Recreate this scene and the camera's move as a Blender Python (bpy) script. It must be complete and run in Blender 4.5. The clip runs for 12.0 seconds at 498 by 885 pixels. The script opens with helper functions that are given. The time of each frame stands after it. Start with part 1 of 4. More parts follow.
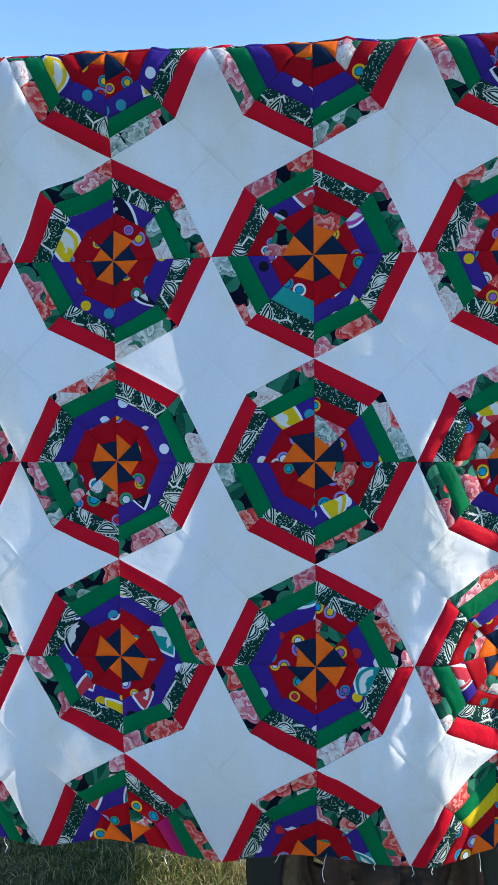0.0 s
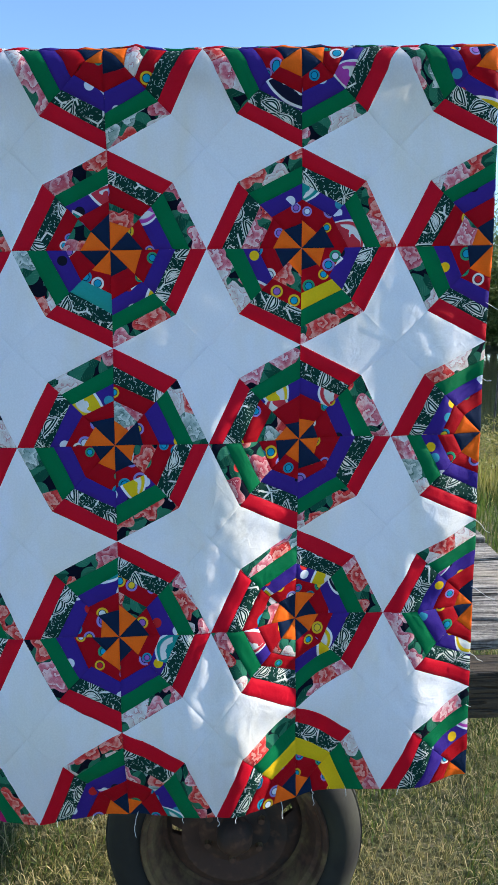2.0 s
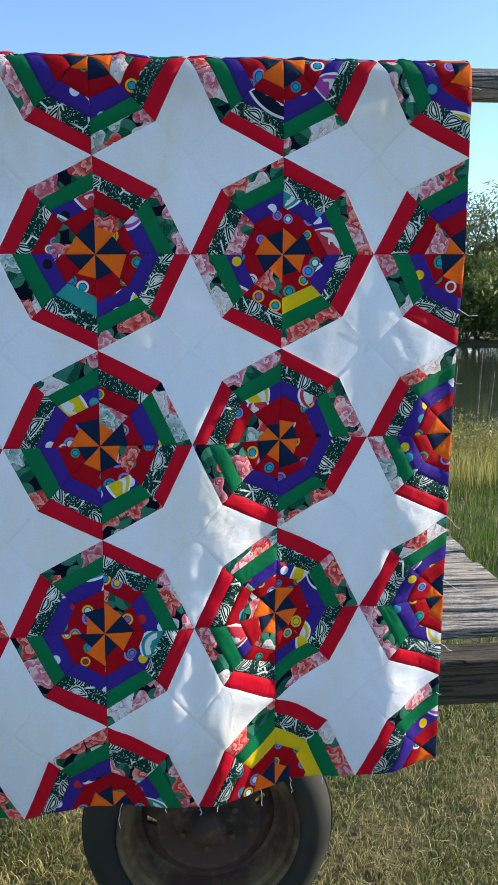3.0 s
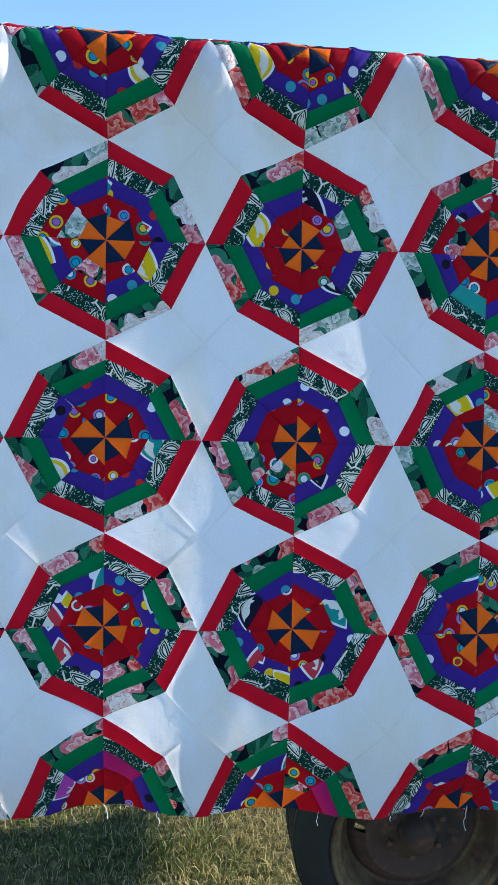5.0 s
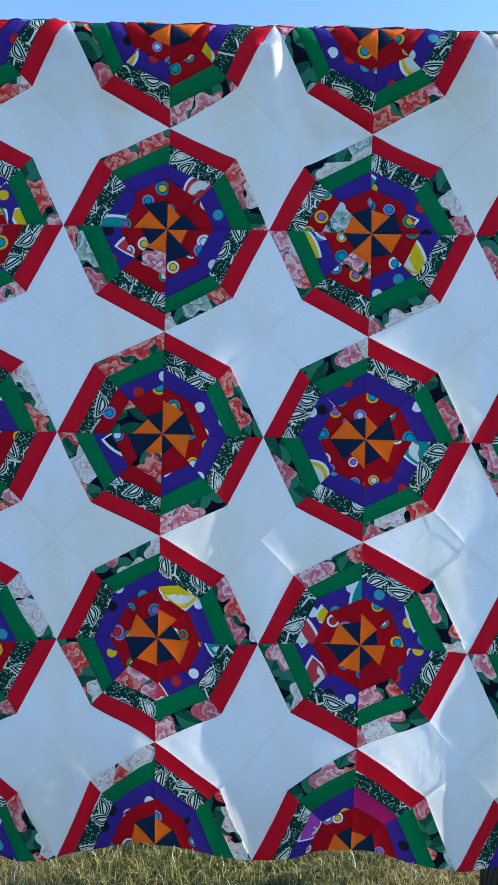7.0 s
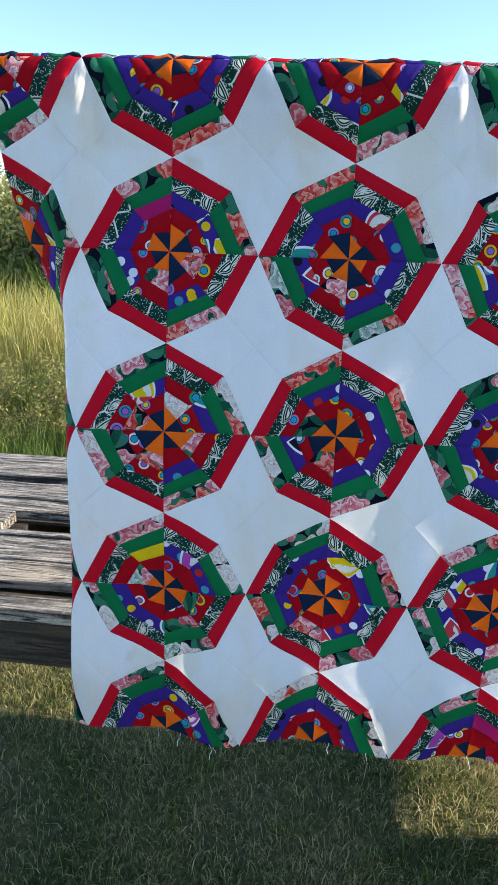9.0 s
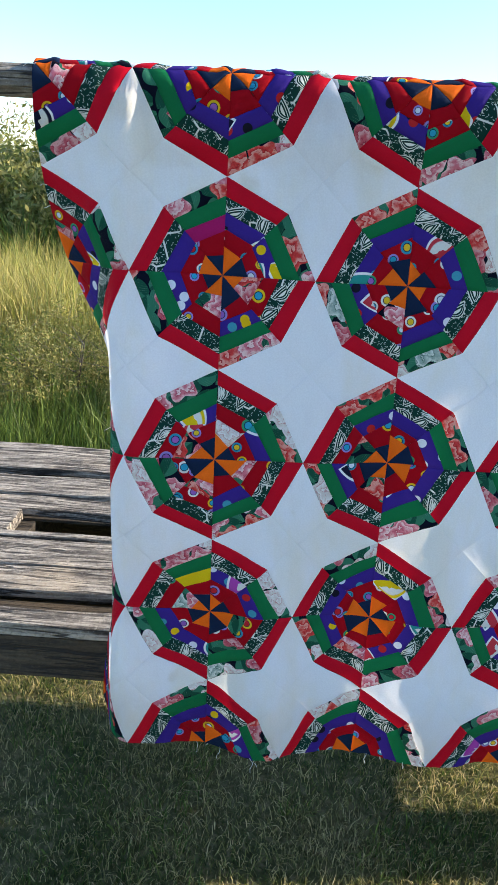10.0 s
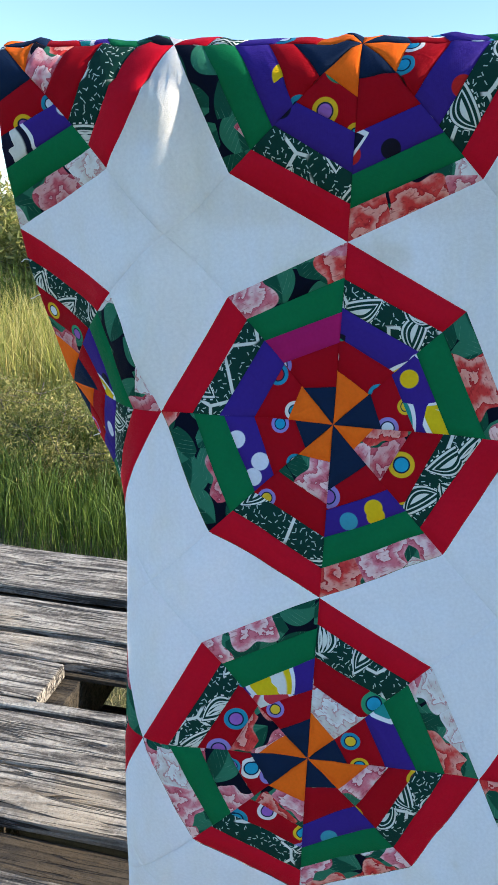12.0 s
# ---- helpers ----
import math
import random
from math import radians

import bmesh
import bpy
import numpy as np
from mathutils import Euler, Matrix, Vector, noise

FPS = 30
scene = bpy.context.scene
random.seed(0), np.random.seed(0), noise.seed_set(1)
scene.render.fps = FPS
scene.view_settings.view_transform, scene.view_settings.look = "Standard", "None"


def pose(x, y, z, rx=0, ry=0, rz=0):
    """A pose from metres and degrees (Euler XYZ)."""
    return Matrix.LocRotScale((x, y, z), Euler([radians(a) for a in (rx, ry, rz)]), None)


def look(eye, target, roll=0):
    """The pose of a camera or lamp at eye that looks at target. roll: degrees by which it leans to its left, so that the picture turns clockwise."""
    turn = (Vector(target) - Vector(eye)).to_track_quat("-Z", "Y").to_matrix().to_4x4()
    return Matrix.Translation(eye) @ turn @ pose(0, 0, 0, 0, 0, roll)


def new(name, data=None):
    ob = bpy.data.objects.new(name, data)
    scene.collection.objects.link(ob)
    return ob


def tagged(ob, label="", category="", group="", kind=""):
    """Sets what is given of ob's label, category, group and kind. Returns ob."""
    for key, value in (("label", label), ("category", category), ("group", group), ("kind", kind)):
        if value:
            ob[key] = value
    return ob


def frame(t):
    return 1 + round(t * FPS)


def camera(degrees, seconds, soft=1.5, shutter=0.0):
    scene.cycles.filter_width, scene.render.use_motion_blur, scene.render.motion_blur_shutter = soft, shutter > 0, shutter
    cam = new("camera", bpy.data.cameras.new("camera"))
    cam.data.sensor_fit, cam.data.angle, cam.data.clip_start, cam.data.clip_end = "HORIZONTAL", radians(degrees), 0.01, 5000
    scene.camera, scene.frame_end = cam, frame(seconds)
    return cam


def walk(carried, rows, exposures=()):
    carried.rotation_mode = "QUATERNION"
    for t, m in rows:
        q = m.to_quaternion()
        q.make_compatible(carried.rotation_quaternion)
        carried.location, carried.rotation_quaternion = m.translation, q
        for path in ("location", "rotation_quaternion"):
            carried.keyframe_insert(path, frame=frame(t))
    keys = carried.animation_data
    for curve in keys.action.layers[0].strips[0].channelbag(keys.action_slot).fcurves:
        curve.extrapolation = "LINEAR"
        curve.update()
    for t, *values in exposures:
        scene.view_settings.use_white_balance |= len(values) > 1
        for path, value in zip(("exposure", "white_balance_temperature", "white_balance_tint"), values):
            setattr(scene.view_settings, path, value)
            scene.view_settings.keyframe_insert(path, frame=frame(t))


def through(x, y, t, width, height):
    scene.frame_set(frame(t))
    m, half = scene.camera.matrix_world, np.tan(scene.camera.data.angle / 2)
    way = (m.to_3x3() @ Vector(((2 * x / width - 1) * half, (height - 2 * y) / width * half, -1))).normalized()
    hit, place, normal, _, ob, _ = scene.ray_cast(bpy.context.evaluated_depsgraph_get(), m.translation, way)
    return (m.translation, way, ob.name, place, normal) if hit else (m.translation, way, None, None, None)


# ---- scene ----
cam = camera(38.5, 12.0, 1.0)
PATH = [
    (0, look((1.779, -1.298, 1.993), (1.628, 0.674, 1.695), -1.08)),
    (0.5, look((1.910, -1.342, 1.983), (1.739, 0.628, 1.682), -1.02)),
    (1, look((1.935, -1.371, 1.990), (1.868, 0.602, 1.669), -1.04)),
    (1.5, look((1.981, -1.363, 1.987), (1.973, 0.610, 1.658), -1.01)),
    (2, look((2.024, -1.381, 1.992), (2.065, 0.591, 1.662), -0.94)),
    (2.5, look((2.045, -1.400, 2.002), (2.156, 0.566, 1.657), -0.94)),
    (2.7, look((2.033, -1.406, 2.007), (2.172, 0.558, 1.659), -0.85)),
    (4.3, look((1.466, -1.445, 2.048), (1.638, 0.510, 1.664), 0.88)),
    (4.5, look((1.375, -1.422, 1.994), (1.576, 0.543, 1.680), 1.29)),
    (5, look((1.214, -1.358, 1.982), (1.415, 0.606, 1.663), 1.89)),
    (5.5, look((1.058, -1.260, 1.985), (1.283, 0.698, 1.646), 2.29)),
    (6, look((1.051, -1.225, 1.888), (1.110, 0.764, 1.688), 1.85)),
    (6.5, look((1.035, -1.210, 1.843), (0.970, 0.784, 1.708), 1.50)),
    (7, look((0.884, -1.277, 1.847), (0.870, 0.718, 1.707), 1.53)),
    (7.5, look((0.745, -1.325, 1.853), (0.752, 0.668, 1.689), 1.66)),
    (9.5, look((0.604, -1.491, 2.270), (0.405, 0.386, 1.609), 2.41)),
    (10, look((0.462, -1.414, 2.301), (0.421, 0.465, 1.618), 3.43)),
    (10.5, look((0.485, -1.219, 2.283), (0.362, 0.670, 1.636), 3.69)),
    (11, look((0.337, -1.095, 2.310), (0.317, 0.801, 1.674), 4.65)),
    (11.5, look((0.359, -0.909, 2.329), (0.188, 0.979, 1.689), 2.89)),
    (12, look((0.410, -0.718, 2.314), (0.049, 1.167, 1.752), 2.35)),
]
walk(cam, PATH, [(0, 1.29, 5950, 10), (1.8, 1.21, 6000, 11), (2.7, 1.17, 6300, 12), (5, 1.36, 6000, 10), (7, 1.38, 5900, 9), (10, 1.43, 6700, 12), (12, 1.40, 6400, 11)])

# ---------------------------------------------------------------- light
SUN_EL, SUN_BEHIND = radians(22.0), radians(5.6)
to_sun = Vector((math.cos(SUN_EL) * math.cos(SUN_BEHIND), math.cos(SUN_EL) * math.sin(SUN_BEHIND), math.sin(SUN_EL)))
world = bpy.data.worlds.new("sky")
scene.world = world
world.use_nodes = True
wt = world.node_tree
sky = wt.nodes.new("ShaderNodeTexSky")
sky.sky_type, sky.sun_disc = "NISHITA", False
sky.sun_elevation, sky.sun_rotation = SUN_EL, math.atan2(to_sun.x, to_sun.y)
sky.air_density, sky.dust_density, sky.ozone_density = 1.0, 0.12, 3.2
wt.nodes["Background"].inputs["Strength"].default_value = 0.128
wt.links.new(sky.outputs[0], wt.nodes["Background"].inputs[0])
sun = new("sun", bpy.data.lights.new("sun", "SUN"))
sun.data.energy, sun.data.angle, sun.data.color = 4.0, radians(0.6), (1.0, 0.875, 0.70)
sun.matrix_world = look(to_sun * 30, (0, 0, 0))


# ---------------------------------------------------------------- materials
class Mat:
    """A node material under construction."""

    def __init__(self, name, rough=0.8, metal=0.0):
        self.m = bpy.data.materials.new(name)
        self.m.use_nodes = True
        self.t = self.m.node_tree
        self.b = self.t.nodes["Principled BSDF"]
        self.b.inputs["Roughness"].default_value, self.b.inputs["Metallic"].default_value = rough, metal

    def node(self, kind, **sets):
        n = self.t.nodes.new(kind)
        for k, v in sets.items():
            if k in n.inputs:
                self.put(n.inputs[k], v)
            else:
                setattr(n, k, v)
        return n

    def put(self, socket, v):
        if isinstance(v, bpy.types.NodeSocket):
            self.t.links.new(v, socket)
        elif isinstance(v, tuple) and len(v) == 3 and len(socket.default_value) == 4:
            socket.default_value = (*v, 1)
        else:
            socket.default_value = v

    def math(self, op, a, b=0.0, c=0.0):
        n = self.node("ShaderNodeMath", operation=op)
        for s, v in zip(n.inputs, (a, b, c)):
            self.put(s, v)
        return n.outputs[0]

    def mix(self, f, a, b, blend="MIX"):
        n = self.node("ShaderNodeMix", data_type="RGBA", blend_type=blend)
        self.put(n.inputs[0], f), self.put(n.inputs[6], a), self.put(n.inputs[7], b)
        return n.outputs[2]

    def step(self, x, a, b):
        n = self.node("ShaderNodeMapRange", interpolation_type="SMOOTHSTEP")
        for k, v in (("Value", x), ("From Min", a), ("From Max", b)):
            self.put(n.inputs[k], v)
        return n.outputs[0]

    def noise(self, vec, scale, detail=3.0, rough=0.5, distort=0.0):
        n = self.node("ShaderNodeTexNoise", Scale=scale, Detail=detail, Roughness=rough, Distortion=distort)
        if vec is not None:
            self.put(n.inputs["Vector"], vec)
        return n.outputs[0]

    def voronoi(self, vec, scale, feature="F1", rnd=1.0):
        n = self.node("ShaderNodeTexVoronoi", voronoi_dimensions="2D", feature=feature, Scale=scale, Randomness=rnd)
        self.put(n.inputs["Vector"], vec)
        return n

    def motif(self, v, scale, rnd=0.8):
        """One motif a cell: its own turned coordinates and three random numbers."""
        vo = self.voronoi(v, scale, rnd=rnd)
        sep = self.node("ShaderNodeSeparateColor")
        self.put(sep.inputs[0], vo.outputs["Color"])
        d = self.node("ShaderNodeVectorMath", operation="SUBTRACT")
        self.put(d.inputs[0], v), self.put(d.inputs[1], vo.outputs["Position"])
        s = self.node("ShaderNodeVectorMath", operation="SCALE", Scale=scale)
        self.put(s.inputs[0], d.outputs[0])
        turn = self.node("ShaderNodeVectorRotate", rotation_type="Z_AXIS")
        self.put(turn.inputs["Vector"], s.outputs[0])
        self.put(turn.inputs["Angle"], self.math("MULTIPLY", self.math("FRACT", self.math("MULTIPLY", sep.outputs[2], 9.7)), 6.283))
        xyz = self.node("ShaderNodeSeparateXYZ")
        self.put(xyz.inputs[0], turn.outputs[0])
        return xyz.outputs[0], xyz.outputs[1], sep.outputs

    def lens(self, x, y, length, width, bend=0.0):
        """0 in the heart of a pointed, bent drop, 1 on its outline."""
        xx = self.math("MULTIPLY", x, x)
        side = self.math("ADD", y, self.math("MULTIPLY", xx, bend))
        return self.math("ADD", self.math("DIVIDE", xx, length * length), self.math("DIVIDE", self.math("ABSOLUTE", side), width)), side

    def band(self, x, a, b, e=0.03):
        return self.math("MULTIPLY", self.step(x, a - e, a + e), self.step(x, b + e, b - e))

    def ramp(self, x, stops, constant=False):
        n = self.node("ShaderNodeValToRGB")
        n.color_ramp.interpolation = "CONSTANT" if constant else "LINEAR"
        e = n.color_ramp.elements
        while len(e) < len(stops):
            e.new(0.5)
        for el, (p, col) in zip(e, stops):
            el.position, el.color = p, (*col, 1)
        self.put(n.inputs[0], x)
        return n.outputs[0]

    def vec(self, v, scale=(1, 1, 1), loc=None):
        n = self.node("ShaderNodeMapping")
        n.inputs["Scale"].default_value = scale
        self.put(n.inputs["Vector"], v)
        if loc is not None:
            self.put(n.inputs["Location"], loc)
        return n.outputs[0]

    def bump(self, h, strength=0.3, dist=0.002):
        n = self.node("ShaderNodeBump", Strength=strength, Distance=dist)
        self.put(n.inputs["Height"], h)
        self.put(self.b.inputs["Normal"], n.outputs[0])
        return n.outputs[0]

    def uv(self):
        return self.node("ShaderNodeTexCoord").outputs["UV"]

    def obj(self):
        return self.node("ShaderNodeTexCoord").outputs["Object"]

    def geo(self):
        return self.node("ShaderNodeNewGeometry").outputs["Position"]

    def random(self):
        return self.node("ShaderNodeObjectInfo").outputs["Random"]

    def shifted(self, amount=37.0):
        """Cloth coordinates in metres, moved to another stretch of the print for each patch."""
        r = self.random()
        c = self.node("ShaderNodeCombineXYZ")
        self.put(c.inputs[0], self.math("MULTIPLY", r, amount)), self.put(c.inputs[1], self.math("MULTIPLY", r, amount * 1.73))
        a = self.node("ShaderNodeVectorMath", operation="ADD")
        self.put(a.inputs[0], self.uv()), self.put(a.inputs[1], c.outputs[0])
        return a.outputs[0]

    def color(self, c):
        self.put(self.b.inputs["Base Color"], c)
        return self

    def cloth(self, c, through=0.12):
        """Woven cotton: colour, thread relief, a little light let through."""
        uv = self.uv()
        w1 = self.node("ShaderNodeTexWave", wave_type="BANDS", bands_direction="X", Scale=420.0, Distortion=1.5)
        w2 = self.node("ShaderNodeTexWave", wave_type="BANDS", bands_direction="Y", Scale=420.0, Distortion=1.5)
        self.put(w1.inputs["Vector"], uv), self.put(w2.inputs["Vector"], uv)
        weave = self.math("ADD", w1.outputs["Fac"], w2.outputs["Fac"])
        soft = self.noise(self.geo(), 38.0, 4.0, 0.6)
        crush = self.noise(self.geo(), 13.0, 2.0, 0.5, 1.2)
        crease = self.step(self.math("ABSOLUTE", self.math("SUBTRACT", crush, 0.5)), 0.05, 0.0)
        h = self.math("ADD", self.math("MULTIPLY", weave, 0.12), self.math("MULTIPLY", soft, 2.6))
        h = self.math("ADD", h, self.math("ADD", self.math("MULTIPLY", crease, 0.35), self.math("MULTIPLY", crush, 5.0)))
        nrm = self.bump(h, 0.55, 0.0012)
        tone = self.math("ADD", 0.9, self.math("MULTIPLY", self.noise(uv, 300.0, 2.0), 0.2))
        t = self.node("ShaderNodeCombineColor")
        for s in t.inputs:
            self.put(s, tone)
        c = self.mix(1.0, c, t.outputs[0], "MULTIPLY")
        self.color(c)
        self.put(self.b.inputs["Sheen Weight"], 0.01)
        self.put(self.b.inputs["Specular IOR Level"], 0.05)
        tr = self.node("ShaderNodeBsdfTranslucent")
        self.put(tr.inputs["Color"], c), self.put(tr.inputs["Normal"], nrm)
        mx = self.node("ShaderNodeMixShader", Fac=through)
        out = self.t.nodes["Material Output"]
        self.t.links.new(self.b.outputs[0], mx.inputs[1])
        self.t.links.new(tr.outputs[0], mx.inputs[2])
        self.t.links.new(mx.outputs[0], out.inputs[0])
        return self.m


RED, SCARLET, NAVY, INDIGO = (0.54, 0.005, 0.020), (0.36, 0.003, 0.010), (0.007, 0.019, 0.052), (0.042, 0.020, 0.215)
BOTTLE, ORANGE = (0.004, 0.150, 0.052), (0.92, 0.145, 0.010)


def plain_cloth(name, c, rough=0.62, vary=0.12, through=0.12):
    m = Mat(name, rough)
    f = m.noise(m.shifted(), 14.0, 3.0)
    dark = tuple(v * (1 - vary) for v in c)
    return m.cloth(m.mix(f, dark, tuple(min(1, v * (1 + vary)) for v in c)), through)


def white_cloth():
    m = Mat("white_cotton", 0.68)
    # tall cream streaks: yellowish stains plus warm grass bounce painted into the white
    f = m.noise(m.vec(m.geo(), (2.6, 1, 0.9)), 2.6, 4.0, 0.6)
    c = m.mix(m.step(f, 0.44, 0.68), (0.86, 0.87, 0.90), (0.84, 0.82, 0.76))
    g = m.step(m.noise(m.geo(), 11.0, 2.0), 0.72, 0.80)
    return m.cloth(m.mix(m.math("MULTIPLY", g, 0.35), c, (0.68, 0.62, 0.5)), 0.30)


def dotted_cloth():
    """Crimson print with ringed dots."""
    m = Mat("crimson_ring_print", 0.65)
    v = m.shifted()
    vo = m.voronoi(v, 26.0, rnd=0.7)
    d, col = vo.outputs["Distance"], vo.outputs["Color"]
    sep = m.node("ShaderNodeSeparateColor")
    m.put(sep.inputs[0], col)
    pick, size, third = sep.outputs
    ring = m.ramp(pick, [(0, (0.28, 0.22, 0.55)), (0.3, (0.02, 0.25, 0.38)), (0.5, (0.72, 0.45, 0.02)), (0.68, (0.03, 0.28, 0.14)), (0.82, (0.75, 0.73, 0.7))], True)
    core = m.ramp(third, [(0, (0.02, 0.32, 0.5)), (0.35, (0.65, 0.72, 0.8)), (0.55, (0.3, 0.12, 0.45)), (0.75, (0.75, 0.5, 0.03)), (0.9, (0.55, 0.02, 0.03))], True)
    k = m.math("ADD", 0.22, m.math("MULTIPLY", size, 0.13))
    rel = m.math("DIVIDE", d, k)
    there = m.math("GREATER_THAN", m.math("FRACT", m.math("MULTIPLY", pick, 7.3)), 0.40)
    c = m.mix(m.math("MULTIPLY", m.step(rel, 1.02, 0.96), there), SCARLET, ring)
    c = m.mix(m.math("MULTIPLY", m.step(rel, 0.68, 0.62), there), c, NAVY)
    c = m.mix(m.math("MULTIPLY", m.step(rel, 0.56, 0.5), there), c, core)
    return m.cloth(c)


def blue_cloth():
    """Indigo print with stray dots and now and then a big white-edged flower."""
    m = Mat("indigo_print", 0.65)
    v = m.shifted()
    vo = m.voronoi(v, 24.0)
    sep = m.node("ShaderNodeSeparateColor")
    m.put(sep.inputs[0], vo.outputs["Color"])
    pick, size, third = sep.outputs
    dot = m.ramp(third, [(0, (0.7, 0.72, 0.8)), (0.3, (0.75, 0.48, 0.01)), (0.5, (0.5, 0.02, 0.02)), (0.65, (0.01, 0.01, 0.02)), (0.8, (0.05, 0.3, 0.4))], True)
    on = m.math("MULTIPLY", m.step(vo.outputs["Distance"], 0.235, 0.205), m.math("GREATER_THAN", pick, 0.42))
    c = m.mix(on, INDIGO, dot)
    x, y, rnd = m.motif(v, 9.0, 1.0)
    f, side = m.lens(x, y, 0.40, 0.24, 0.9)
    flower = m.ramp(rnd[1], [(0, (0.72, 0.5, 0.01)), (0.3, (0.02, 0.27, 0.25)), (0.55, (0.42, 0.06, 0.36)), (0.70, (0.55, 0.04, 0.06)), (0.86, (0.008, 0.010, 0.03))], True)
    there = m.math("GREATER_THAN", rnd[0], 0.45)
    c = m.mix(m.math("MULTIPLY", m.step(f, 1.04, 1.0), there), c, (0.78, 0.78, 0.8))
    c = m.mix(m.math("MULTIPLY", m.step(f, 0.86, 0.82), there), c, flower)
    wave = m.math("ADD", m.math("MULTIPLY", y, 7.0), m.math("MULTIPLY", m.noise(v, 60.0, 1.0), 2.0))
    spike = m.math("MULTIPLY", m.math("GREATER_THAN", m.math("SINE", wave), 0.82), m.step(f, 0.62, 0.5))
    c = m.mix(m.math("MULTIPLY", spike, there), c, (0.7, 0.7, 0.66))
    return m.cloth(c)


def paisley_cloth():
    """Dark green print with white paisley drops, tendrils and flecks."""
    m = Mat("green_paisley_print", 0.65)
    v = m.shifted()
    white, ground_green = (0.68, 0.71, 0.65), (0.006, 0.040, 0.030)
    # short dashes strewn over the ground
    x, y, rnd = m.motif(v, 190.0, 0.9)
    dash = m.math("MULTIPLY", m.math("MULTIPLY", m.step(m.math("ABSOLUTE", y), 0.12, 0.07), m.step(m.math("ABSOLUTE", x), 0.40, 0.34)), m.math("GREATER_THAN", rnd[0], 0.40))
    c = m.mix(dash, ground_green, (0.42, 0.52, 0.47))
    # tendrils
    edge = m.voronoi(v, 24.0, "DISTANCE_TO_EDGE", 0.9)
    tendril = m.math("MULTIPLY", m.step(edge.outputs["Distance"], 0.050, 0.030), m.step(m.noise(v, 24.0, 1.0), 0.50, 0.55))
    c = m.mix(tendril, c, white)
    # drops with rings, ribs and a heart
    x, y, rnd = m.motif(v, 22.0, 0.75)
    f, side = m.lens(x, y, 0.50, 0.25, 0.8)
    there = m.math("GREATER_THAN", rnd[0], 0.12)
    c = m.mix(m.math("MULTIPLY", m.step(f, 1.22, 1.18), there), c, ground_green)
    ribs = m.math("MULTIPLY", m.step(f, 0.62, 0.58), m.math("GREATER_THAN", m.math("SINE", m.math("ADD", m.math("MULTIPLY", side, 75.0), 1.6)), -0.15))
    ribs = m.math("MULTIPLY", ribs, m.math("GREATER_THAN", rnd[1], 0.62))
    heart = m.math("MAXIMUM", m.band(f, 0.50, 0.62), m.step(f, 0.26, 0.20))
    rings = m.math("MAXIMUM", m.band(f, 0.86, 1.05), m.math("MAXIMUM", ribs, heart))
    beads = m.math("MULTIPLY", m.band(f, 1.12, 1.24, 0.02), m.math("GREATER_THAN", m.math("SINE", m.math("MULTIPLY", x, 40.0)), 0.2))
    c = m.mix(m.math("MULTIPLY", m.math("MAXIMUM", rings, beads), there), c, white)
    return m.cloth(c)


